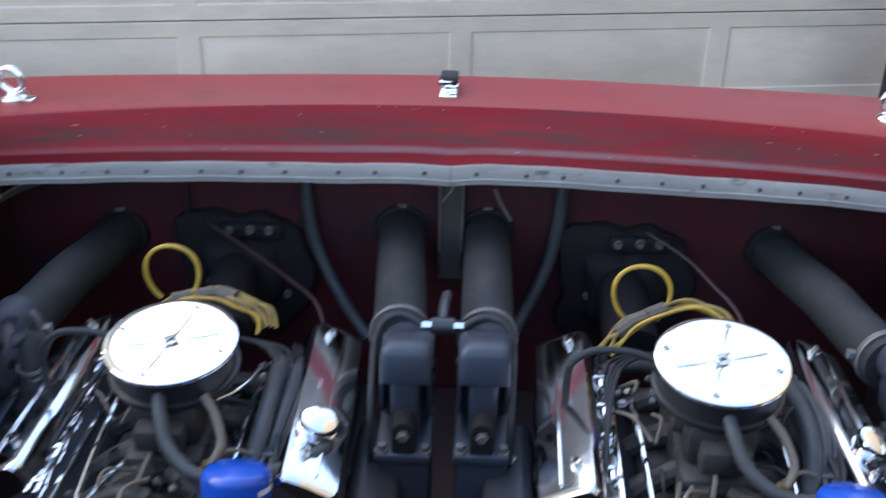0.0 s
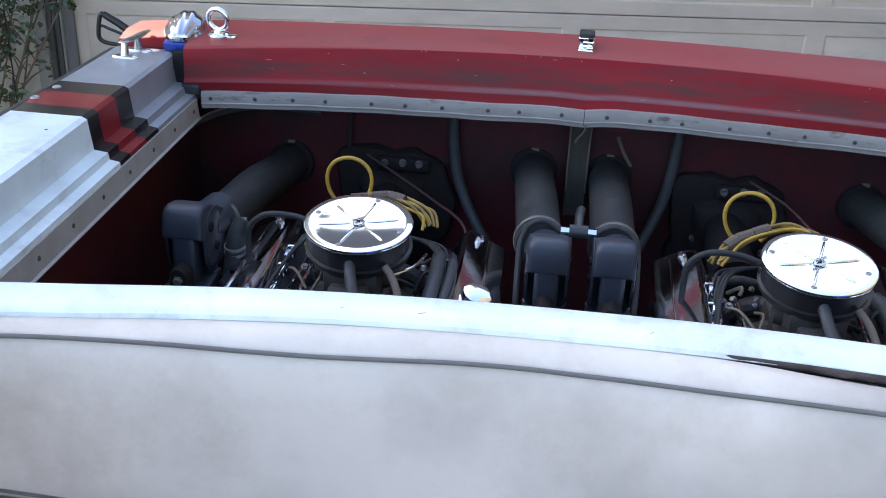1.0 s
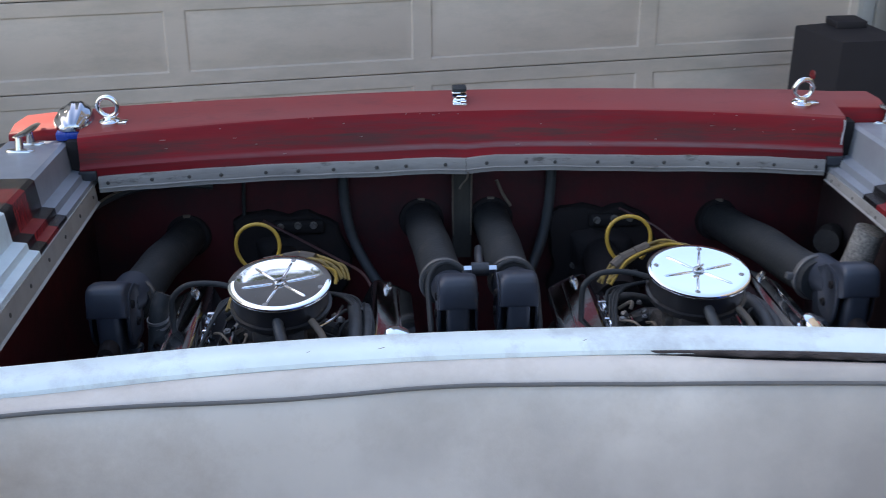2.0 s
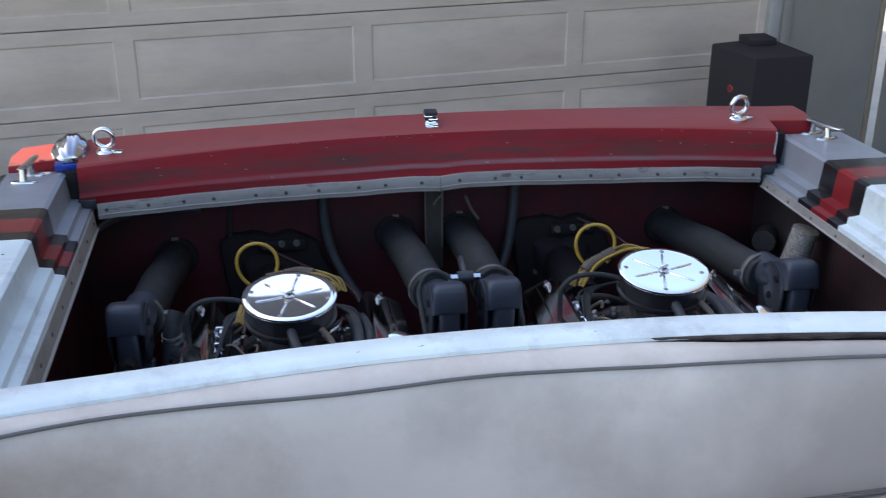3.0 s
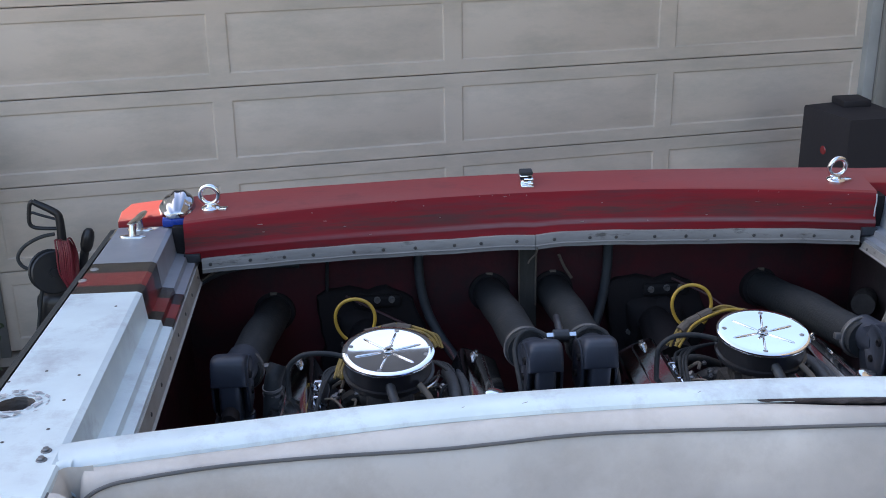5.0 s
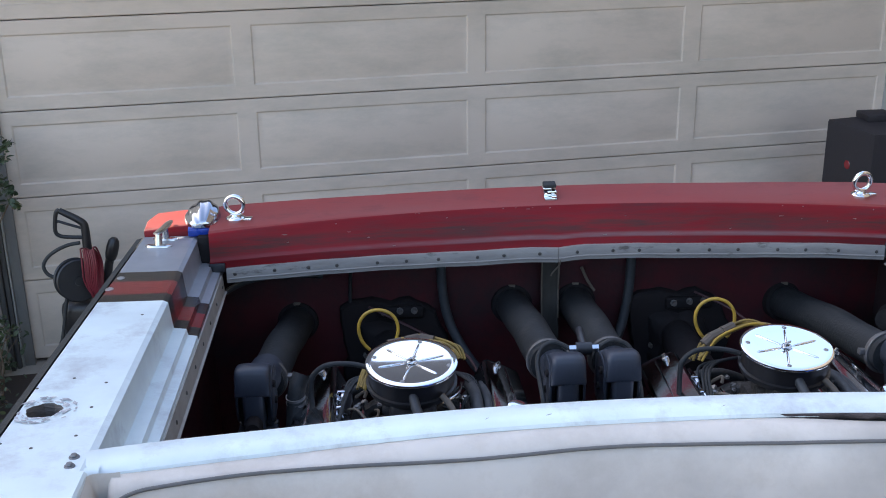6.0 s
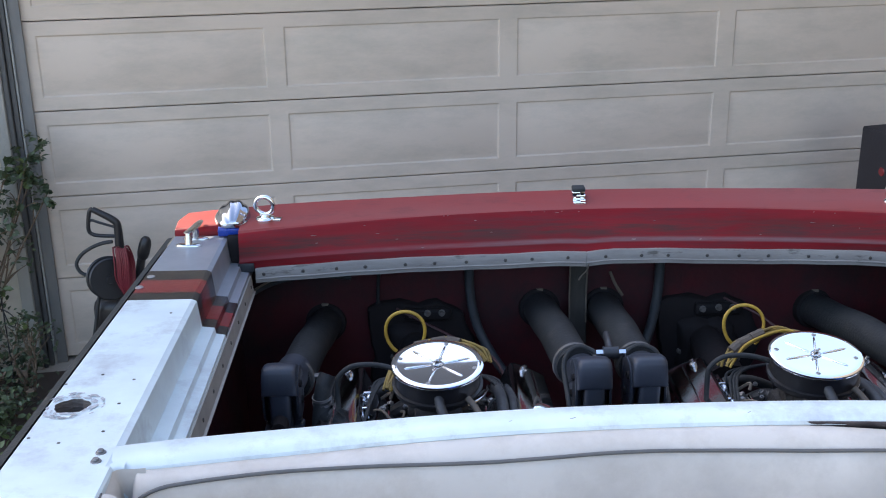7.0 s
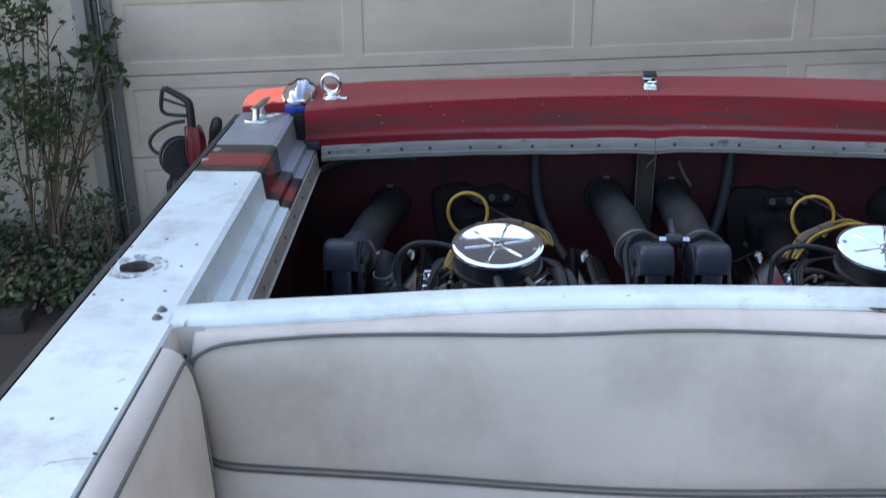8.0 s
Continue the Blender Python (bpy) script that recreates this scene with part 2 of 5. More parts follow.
GREY_WALL = material("grey_wall_paint", (0.275, 0.258, 0.228), 0.75, second=(0.215, 0.20, 0.178), scale=3, fine=90, bump=0.4)
SIDING = material("shade_wall_siding", (0.060, 0.052, 0.045), 0.8, second=(0.04, 0.036, 0.032), scale=5, stretch=(1, 1, 4), bump=0.5)
WOOD = material("weathered_wood", (0.30, 0.25, 0.19), 0.7, second=(0.20, 0.17, 0.13), scale=10, stretch=(3, 3, 0.25), bump=0.5)
ROOF = material("brown_roof_shingle", (0.10, 0.085, 0.075), 0.9, scale=8, bump=0.8)
DRIVE = material("concrete_drive", (0.40, 0.36, 0.30), 0.85, second=(0.30, 0.265, 0.22), scale=2.5, fine=140, bump=0.5, marks=(0.07, 0.06, 0.05), mark_scale=3, mark_at=0.66)
SOIL = material("dark_soil", (0.065, 0.050, 0.037), 0.95, second=(0.075, 0.058, 0.042), scale=16, fine=60, bump=1.0)
KERB = material("dark_kerb_stone", (0.055, 0.048, 0.040), 0.85, second=(0.03, 0.028, 0.024), scale=9, bump=0.7)
BOX_BLACK = material("flat_black_cabinet_paint", (0.025, 0.022, 0.024), 0.7, second=(0.034, 0.030, 0.032), scale=6, bump=0.25, specular=0.25,
                     marks=(0.035, 0.028, 0.025), mark_scale=10, mark_at=0.74)
MATT_BLACK = material("matt_black_steel", (0.016, 0.015, 0.016), 0.75, second=(0.026, 0.019, 0.019), scale=14, bump=0.3, specular=0.15)
DARK_PATH = material("dark_stained_paving", (0.052, 0.038, 0.029), 0.85, second=(0.085, 0.064, 0.050), scale=3, bump=0.6)
PIER = material("grey_cream_stucco", (0.40, 0.385, 0.345), 0.85, second=(0.33, 0.315, 0.28), scale=5, fine=110, bump=0.6)
PLASTIC = material("black_plastic", (0.014, 0.014, 0.016), 0.4, scale=20, bump=0.15)
CORD_RED = material("red_power_cord", (0.15, 0.012, 0.022), 0.4, scale=30)
STEM = material("brown_stem", (0.12, 0.080, 0.05), 0.8, second=(0.20, 0.14, 0.09), scale=30, bump=0.5)
BARK = material("tree_bark", (0.09, 0.07, 0.055), 0.9, scale=12, bump=1.0, stretch=(2, 2, 0.5))
LEAF = material("green_leaf", (0.075, 0.105, 0.036), 0.45, second=(0.095, 0.115, 0.035), scale=3, amount=0.9, random_piece=0.0)
LEAF_DARK = material("dark_green_leaf", (0.040, 0.062, 0.028), 0.5, second=(0.072, 0.094, 0.042), scale=4, amount=0.9)
MESH_HOSE = material("braided_hose", (0.33, 0.31, 0.28), 0.6, second=(0.10, 0.095, 0.09), scale=120, amount=1.0, bump=0.8, fine=200)
TORN = material("torn_brown_backing", (0.062, 0.050, 0.050), 0.9, second=(0.020, 0.016, 0.017), scale=14, amount=1.0, fine=90, bump=1.0, stretch=(1, 1, 3))
HOLE_DARK = material("unlit_cavity_black", (0.012, 0.011, 0.010), 0.9, scale=20)
PATCH = material("torn_sealant", (0.27, 0.28, 0.30), 0.7, second=(0.55, 0.56, 0.58), scale=40, amount=0.9, bump=0.8)


# ---- building helpers ----
def finish(name, bm, mat, angle=35):
    me = bpy.data.meshes.new(name)
    bmesh.ops.recalc_face_normals(bm, faces=bm.faces)
    bm.to_mesh(me)
    bm.free()
    for m in (mat if isinstance(mat, (list, tuple)) else [mat]):
        me.materials.append(m)
    for p in me.polygons:
        p.use_smooth = True
    me.set_sharp_from_angle(angle=radians(angle))
    return me


def part(name, bm, mat, parent, label="", angle=35):
    ob = new(name, finish(name, bm, mat, angle))
    ob.parent = parent
    if label:
        tagged(ob, label)
    return ob


def thing(name, label, category, at=(0, 0, 0), rz=0, group="", kind=""):
    ob = new(name)
    ob.matrix_basis = pose(*at, 0, 0, rz)
    return tagged(ob, label, category, group, kind)


def structure(name, bm, mat, label, category, angle=35):
    return tagged(new(name, finish(name, bm, mat, angle)), label, category, kind="structure")


def box(bm, x0, x1, y0, y1, z0, z1, bevel=0.0, seg=2, m=None, mi=0):
    r = bmesh.ops.create_cube(bm, size=1)
    vs = r["verts"]
    for v in vs:
        v.co = Vector(((x0 + x1) / 2 + v.co.x * (x1 - x0), (y0 + y1) / 2 + v.co.y * (y1 - y0), (z0 + z1) / 2 + v.co.z * (z1 - z0)))
    fs = {f for v in vs for f in v.link_faces}
    for f in fs:
        f.material_index = mi
    if bevel:
        es = list({e for f in fs for e in f.edges})
        got = bmesh.ops.bevel(bm, geom=es, offset=bevel, segments=seg, profile=0.5, affect="EDGES", clamp_overlap=True)
        vs = list({v for f in got["faces"] for v in f.verts} | {v for v in vs if v.is_valid})
    if m is not None:
        bmesh.ops.transform(bm, matrix=m, verts=[v for v in vs if v.is_valid])
    return bm


def smooth_path(pts, n=6):
    pts = [Vector(p) for p in pts]
    if len(pts) < 3:
        return pts
    out = []
    for i in range(len(pts) - 1):
        p0, p1, p2, p3 = pts[max(i - 1, 0)], pts[i], pts[i + 1], pts[min(i + 2, len(pts) - 1)]
        for k in range(n):
            t = k / n
            out.append(0.5 * ((2 * p1) + (p2 - p0) * t + (2 * p0 - 5 * p1 + 4 * p2 - p3) * t * t + (3 * p1 - p0 - 3 * p2 + p3) * t ** 3))
    out.append(pts[-1])
    return out


def tube(bm, pts, r, seg=10, n=6, caps=True, ripple=0.0, mi=0):
    """A tube along a smoothed path; r is one radius or one for each end."""
    ps = smooth_path(pts, n)
    r0, r1 = r if isinstance(r, tuple) else (r, r)
    rings = []
    side = None
    for i, p in enumerate(ps):
        d = (ps[min(i + 1, len(ps) - 1)] - ps[max(i - 1, 0)]).normalized()
        if side is None:
            side = d.orthogonal().normalized()
        side = (side - d * side.dot(d)).normalized()
        up = d.cross(side)
        f = i / max(1, len(ps) - 1)
        rr = r0 + (r1 - r0) * f + (ripple if i % 2 else 0)
        rings.append([bm.verts.new(p + side * math.cos(a) * rr + up * math.sin(a) * rr) for a in (2 * math.pi * k / seg for k in range(seg))])
    for a, b in zip(rings, rings[1:]):
        for k in range(seg):
            bm.faces.new((a[k], a[(k + 1) % seg], b[(k + 1) % seg], b[k])).material_index = mi
    if caps:
        bm.faces.new(rings[0][::-1]).material_index = mi
        bm.faces.new(rings[-1]).material_index = mi
    return bm


def revolve(bm, profile, seg=32, m=None, mi=0):
    """A body of revolution round z from (radius, height) pairs."""
    rings = []
    for r, z in profile:
        rings.append([bm.verts.new((r * math.cos(a), r * math.sin(a), z)) for a in (2 * math.pi * k / seg for k in range(seg))] if r > 1e-5 else [bm.verts.new((0, 0, z))])
    for a, b in zip(rings, rings[1:]):
        for k in range(seg):
            j = (k + 1) % seg
            if len(a) == 1 and len(b) == 1:
                continue
            if len(a) == 1:
                f = bm.faces.new((a[0], b[k], b[j]))
            elif len(b) == 1:
                f = bm.faces.new((a[k], a[j], b[0]))
            else:
                f = bm.faces.new((a[k], a[j], b[j], b[k]))
            f.material_index = mi
    if m is not None:
        bmesh.ops.transform(bm, matrix=m, verts=[v for ring in rings for v in ring])
    return bm


def torus(bm, R, r, m, seg=28, tseg=10):
    rings = []
    for i in range(seg):
        a = 2 * math.pi * i / seg
        rings.append([bm.verts.new(m @ Vector(((R + r * math.cos(b)) * math.cos(a), (R + r * math.cos(b)) * math.sin(a), r * math.sin(b))))
                      for b in (2 * math.pi * k / tseg for k in range(tseg))])
    for i in range(seg):
        a, b = rings[i], rings[(i + 1) % seg]
        for k in range(tseg):
            bm.faces.new((a[k], a[(k + 1) % tseg], b[(k + 1) % tseg], b[k]))
    return bm


def loft(bm, sections, mats=None, close=False, caps=False):
    """Skin over equal lists of points; mats(i, j) gives the material index of strip i, segment j."""
    rows = [[bm.verts.new(p) for p in s] for s in sections]
    for i, (a, b) in enumerate(zip(rows, rows[1:])):
        for j in range(len(a) if close else len(a) - 1):
            k = (j + 1) % len(a)
            f = bm.faces.new((a[j], a[k], b[k], b[j]))
            if mats:
                f.material_index = mats(i, j)
    if caps:
        bm.faces.new(rows[0][::-1])
        bm.faces.new(rows[-1])
    return bm


def BM():
    return bmesh.new()


def xs(a, b, n):
    return [a + (b - a) * i / n for i in range(n + 1)]


# ---- ground and garage ----
DOOR_AT = pose(-2.453, 2.155, 0, 0, 0, 8.8)


def at_door(x, y, z):
    return DOOR_AT @ Vector((x, y, z))


# ground out of view is kept pale to bounce light onto the boat
bm = BM()
box(bm, -60, 60, -60, 60, -0.3, 0.0)
structure("ground", bm, DRIVE, "grey-brown concrete driveway in front of the garage", "driveway")

bm = BM()
box(bm, -5.2, 0.9, -4.5, -0.15, -0.05, 0.006, m=DOOR_AT)
structure("side_path", bm, DARK_PATH, "dark stained paving beside the planting bed", "paving")
bm = BM()
box(bm, -5.2, -0.38, -0.95, -0.12, -0.05, 0.06, 0.02, m=DOOR_AT)
structure("planting_bed", bm, SOIL, "dark soil bed beside the garage door", "soil")
bm = BM()
box(bm, -5.2, -0.38, -1.05, -0.95, -0.05, 0.10, 0.02, m=DOOR_AT)
structure("kerb", bm, KERB, "low dark stone kerb along the planting bed", "kerb")

door = thing("garage_door", "wide cream sectional garage door with raised panels", "garage door", (-2.453, 2.155, 0), 8.8, kind="structure")
SEAMS = (0.02, 0.467, 0.915, 1.361, 1.808, 2.255)
for k in range(5):
    z0, z1 = SEAMS[k] + 0.0028, SEAMS[k + 1] - 0.0028
    bm = BM()
    W = 4.877
    xcuts = [0.0]
    for i in range(4):
        xcuts += [1.219 * i + (0.062 if i == 0 else 0.047), 1.219 * (i + 1) - 0.047]
    xcuts.append(W)
    zl, zh = SEAMS[k] + 0.070, SEAMS[k + 1] - 0.070
    zc = [z0, z0 + 0.004, zl, zh, z1 - 0.004, z1]
    V = {}
    for i, x in enumerate(xcuts):
        for j, z in enumerate(zc):
            V[i, j] = bm.verts.new((x, 0.003 if j in (0, 5) else 0.0, z))
    for i in range(len(xcuts) - 1):
        for j in range(5):
            if j == 2 and i % 2 == 1:
                ring = [V[i, 2], V[i + 1, 2], V[i + 1, 3], V[i, 3]]
                for inset, depth in ((0.008, 0.0066), (0.014, 0.0066), (0.036, -0.0012)):
                    xa, xb, za, zb = xcuts[i] + inset, xcuts[i + 1] - inset, zl + inset, zh - inset
                    nxt = [bm.verts.new(p) for p in ((xa, depth, za), (xb, depth, za), (xb, depth, zb), (xa, depth, zb))]
                    for q in range(4):
                        bm.faces.new((ring[q], ring[(q + 1) % 4], nxt[(q + 1) % 4], nxt[q]))
                    ring = nxt
                bm.faces.new(ring)
            else:
                bm.faces.new((V[i, j], V[i + 1, j], V[i + 1, j + 1], V[i, j + 1]))
    box(bm, 0.0, W, 0.012, 0.045, z0, z1)
    part("door_section", bm, DOOR, door, angle=20)

# black sheet paints the unlit garage seen through the seams
bm = BM()
box(bm, -0.3, 5.2, 0.06, 0.10, 0, 2.5, m=DOOR_AT)
structure("wall_behind_door", bm, HOLE_DARK, "black sheet for the unlit space behind the garage door", "wall")

# left jamb: stepped weathered strips, then a stucco pier and wall
bm = BM()
box(bm, -0.040, 0.012, -0.030, -0.004, 0, 2.30, 0.003, m=DOOR_AT)
structure("jamb_left", bm, JAMB, "weathered grey door jamb strip", "door jamb")
bm = BM()
box(bm, -0.050, -0.041, -0.048, 0.04, 0, 2.30, 0.002, m=DOOR_AT)
structure("jamb_edge", bm, TRIM_WHITE, "thin pale metal edge strip on the door jamb", "door jamb")
bm = BM()
box(bm, -0.075, -0.053, -0.060, 0.05, 0, 2.30, 0.003, m=DOOR_AT)
box(bm, -0.101, -0.079, -0.085, 0.05, 0, 2.30, 0.003, m=DOOR_AT)
structure("jamb_outer", bm, JAMB_DARK, "dark weathered outer door jamb", "door jamb")
bm = BM()
box(bm, -0.165, -0.104, -0.105, 0.25, 0, 3.2, 0.01, m=DOOR_AT)
structure("pier_left", bm, PIER, "plain grey stucco pier beside the garage door", "wall")
# house wall, heightened unseen to shade the boat; opening added for the sun patch
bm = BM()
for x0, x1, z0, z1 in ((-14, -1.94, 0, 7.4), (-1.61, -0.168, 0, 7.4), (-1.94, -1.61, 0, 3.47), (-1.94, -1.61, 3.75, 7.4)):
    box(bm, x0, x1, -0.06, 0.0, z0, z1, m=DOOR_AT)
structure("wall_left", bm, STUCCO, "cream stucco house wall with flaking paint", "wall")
# unseen wall, added to keep sun over the garage off the stern
bm = BM()
box(bm, -0.303, -0.20, 0.002, 8.0, 3.22, 7.4, m=DOOR_AT)
box(bm, -0.303, -0.20, 0.26, 8.0, 0, 3.215, m=DOOR_AT)
structure("shade_wall_house", bm, STUCCO, "unseen stucco side wall added to block the sun", "wall")
bm = BM()
box(bm, 4.875, 4.945, -0.05, 0.05, 0, 2.30, 0.004, m=DOOR_AT)
structure("jamb_right", bm, TRIM_WHITE, "white painted door jamb", "door jamb")
bm = BM()
box(bm, 4.950, 5.010, -0.07, 0.05, 0, 2.30, 0.004, m=DOOR_AT)
box(bm, 5.013, 5.62, -0.06, 0.25, 0, 3.2, m=DOOR_AT)
structure("wall_right", bm, GREY_WALL, "plain grey painted wall beside the garage door", "wall")
bm = BM()
box(bm, 5.625, 5.655, -0.075, 0.0, 0, 2.4, 0.006, m=DOOR_AT)
structure("gate_post", bm, WOOD, "weathered wooden gate post", "post")
# unseen wall, added tall and dark to dim the starboard side
bm = BM()
box(bm, 5.98, 6.08, -14.0, -0.1, 0, 9.0, m=DOOR_AT)
structure("shade_wall_right", bm, SIDING, "unseen dark side wall added to cut light from the right", "wall")
gate = thing("wooden_gate", "grey painted wooden gate of upright boards", "gate", (-2.453, 2.155, 0), 8.8, kind="structure")
for i in range(5):
    bm = BM()
    box(bm, 5.715 + 0.16 * i, 5.868 + 0.16 * i, -0.09, -0.065, 0.04, 2.2, 0.004)
    part("board", bm, GREY_WALL, gate)
bm = BM()
box(bm, -0.30, 5.62, -0.03, 0.3, 2.31, 2.62, m=DOOR_AT)
structure("wall_header", bm, STUCCO, "cream stucco wall over the garage door", "wall")
bm = BM()
RIDGE = [(1.5, 3.0, 6.10), (2.7, 3.0, 6.10)]
EAVE = [(-0.19, -0.40, 2.5), (6.0, -0.40, 2.5), (6.0, 6.4, 2.5), (-0.19, 6.4, 2.5)]
v = [bm.verts.new(at_door(*p)) for p in EAVE + RIDGE] + [bm.verts.new(at_door(p[0], p[1], p[2] - 0.16)) for p in EAVE]
for f in ((0, 1, 5, 4), (1, 2, 5), (2, 3, 4, 5), (3, 0, 4), (0, 6, 7, 1), (1, 7, 8, 2), (2, 8, 9, 3), (3, 9, 6, 0), (6, 9, 8, 7)):
    bm.faces.new([v[k] for k in f])
structure("roof", bm, ROOF, "dark shingled hipped garage roof", "roof", 10)

# ---- boat ----
boat = thing("boat", "red, white and silver motor boat with an open engine bay", "boat")


def top(y):
    return 1.43 - 0.075 * y


def x_in(y):
    return 1.1307 + 0.0355 * y if y > -1.6 else 1.0739 + 0.040 * (y + 1.6)


def x_out(y, s=-1):
    return 1.306 + 0.019 * y + (0.040 if s > 0 else 0.0)


def lip(x):
    return Vector((x, 0.03 - 0.08 * x * x, 1.485 - 0.018 * x * x + 0.007 * x))


def rail(x):
    bow = float(np.interp(x, [-1.04, -0.80, -0.50, -0.30, -0.12, 0.0, 0.25, 0.45, 0.80], [0.011, 0.0065, -0.001, -0.0045, -0.003, 0.0, -0.0015, -0.003, 0.0]))
    return Vector((x, -0.03 - 0.035 * x * x, 1.368 + bow - 0.027 * x * x + 0.008 * x - 0.008 * math.exp(-(x / 0.05) ** 2)))


# hull shell
bm = BM()
st = [0.20, -0.6, -1.6, -3.0, -4.4, -5.6, -6.6]
secs = []
for i, y in enumerate(st):
    k = max(0.05, 1 - max(0, (-y - 3.4) / 3.3) ** 2)
    xo, xr, t = x_out(max(y, -2)) * k, x_out(max(y, -2), 1) * k, top(y) - 0.02
    keel = 0.0 + max(0, (-y - 4.4)) * 0.28
    secs.append([Vector((-xo, y, t)), Vector((-xo * 0.99, y, t - 0.35)), Vector((-xo * 0.93, y, 0.5 + keel * 0.6)), Vector((-xo * 0.55, y, 0.22 + keel)), Vector((0, y, keel)),
                 Vector((xo * 0.55, y, 0.22 + keel)), Vector((xo * 0.93, y, 0.5 + keel * 0.6)), Vector((xr * 0.99, y, t - 0.35)), Vector((xr, y, t))])
loft(bm, secs)
bm.faces.new([v for v in bm.verts if abs(v.co.y - 0.20) < 1e-5])
part("hull", bm, WHITE, boat, "white moulded hull")
# foredeck closing the boat ahead of the cockpit
bm = BM()
loft(bm, [[s[0] + Vector((0, 0, 0.02)), s[0] * 0.5 + s[8] * 0.5 + Vector((0, 0, 0.06)), s[8] + Vector((0, 0, 0.02))] for s in secs[4:]])
part("foredeck", bm, WHITE, boat)
bm = BM()
box(bm, -1.0, 1.0, -4.42, -4.38, 0.5, 1.80, 0.01)
part("dash_bulkhead", bm, VINYL, boat)
bm = BM()
box(bm, -1.12, 1.12, -4.4, -1.6, 0.88, 0.95, 0.005)
part("cockpit_floor", bm, VINYL, boat)

# gunwales
PROFILE = [(None, -0.012), (None, 0.0), (0.012, 0.0), (0.0, -0.006), (-0.008, -0.078), (-0.040, -0.082), (-0.043, -0.099), (-0.066, -0.103), (-0.069, -0.124)]
BREAKS = (-0.004, -0.03, -0.12, -0.20, -0.28, -0.386, -0.3861, -0.475, -0.4751, -0.587, -0.5871, -0.650, -0.6501, -0.8, -1.0, -1.22, -1.44, -1.51, -1.60, -1.6001, -1.8, -2.1, -2.5, -3.0, -3.6, -4.4)
HOLE = (1.225, -1.329, 0.035)


def gunwale(s):
    bm = BM()
    secs = []
    up, tall, low = (0.0, 1.0, 0.0) if s < 0 else (0.008, 1.14, 0.023)
    breaks = BREAKS if s < 0 else tuple({-0.386: -0.335, -0.3861: -0.3351, -0.475: -0.428, -0.4751: -0.4281, -0.587: -0.535, -0.5871: -0.5351, -0.650: -0.605, -0.6501: -0.6051}.get(y, y) for y in BREAKS)
    for y in breaks:
        xi, xo, t = x_in(y), x_out(y, s), top(y) + up
        pts = []
        for k, (dx, dz) in enumerate(PROFILE):
            x = xo if k == 0 else xo - 0.008 if k == 1 else xi + dx
            if y < -1.60005 and k == 2:
                x = xi + 0.004
            if y < -1.60005 and k >= 4:
                x, dz = xi - 0.002 * (k - 3), -0.02 - 0.012 * (k - 3)
            pts.append(Vector((s * x, y, t + dz * tall)))
        secs.append(pts)

    def mats(i, j):
        y = (breaks[i] + breaks[i + 1]) / 2
        return 1 if y > breaks[5] else 2 if y > breaks[7] else 3 if y > breaks[9] else 2 if y > breaks[11] else 0
    loft(bm, secs, mats)
    # end face at the stern
    bm.verts.ensure_lookup_table()
    e = [bm.verts.new(secs[0][k]) for k in range(len(PROFILE))] + [bm.verts.new((s * x_out(0, s), BREAKS[0], 1.30)), ]
    e.insert(len(PROFILE), bm.verts.new((s * (x_in(0) - 0.069), BREAKS[0], 1.30)))
    bm.faces.new(e).material_index = 1
    if s < 0:
        # the open fitting hole in the top
        hx, hy, hr = -HOLE[0], HOLE[1], HOLE[2]
        bad = [f for f in bm.faces if all(abs(v.co.z - top(v.co.y)) < 1e-4 for v in f.verts) and -1.44 - 1e-4 < min(v.co.y for v in f.verts) and max(v.co.y for v in f.verts) < -1.22 + 1e-4]
        corners = sorted({v for f in bad for v in f.verts}, key=lambda v: math.atan2(v.co.y - hy, v.co.x - hx))
        bmesh.ops.delete(bm, geom=bad, context="FACES_ONLY")
        n = 40
        ring, rim = [], []
        for k in range(n):
            a = 2 * math.pi * k / n
            rr = hr * (1 + 0.05 * math.sin(5 * a) + 0.03 * math.sin(11 * a))
            ring.append(bm.verts.new((hx + rr * math.cos(a), hy + rr * math.sin(a), top(hy + rr * math.sin(a)))))
            rim.append(bm.verts.new((hx + rr * 0.93 * math.cos(a), hy + rr * 0.93 * math.sin(a), top(hy) - 0.045)))
        for k in range(n):
            f = bm.faces.new((ring[k], ring[(k + 1) % n], rim[(k + 1) % n], rim[k]))
            f.material_index = 5
        # black floor stands in for the unlit space under the hole
        bm.faces.new(rim).material_index = 4
        m = len(corners)
        own = []
        for k in range(n):
            a = 2 * math.pi * (k + 0.5) / n
            own.append(min(range(m), key=lambda q: abs(math.remainder(math.atan2(corners[q].co.y - hy, corners[q].co.x - hx) - a, 2 * math.pi))))
        for k in range(n):
            bm.faces.new((ring[k], ring[(k + 1) % n], corners[own[k]]))
            if own[k] != own[(k + 1) % n]:
                bm.faces.new((ring[(k + 1) % n], corners[own[k]], corners[own[(k + 1) % n]]))
    g = part("gunwale", bm, [WHITE, GREY, BAND_BLACK, BAND_RED, HOLE_DARK, RAW], boat, "gunwale in white and silver with black and red bands", angle=25)
    # rub rail along the outer edge
    bm = BM()
    loft(bm, [[Vector((s * (x_out(y, s) + dx), y, top(y) + dz)) for dx, dz in ((0.0, -0.004), (0.018, -0.008), (0.024, -0.025), (0.018, -0.045), (-0.004, -0.048))] for y in xs(0.0, -4.4, 16)])
    part("rub_rail", bm, RUBBER, g, "black rubber rub rail")
    # aluminium trim below the steps
    bm = BM()
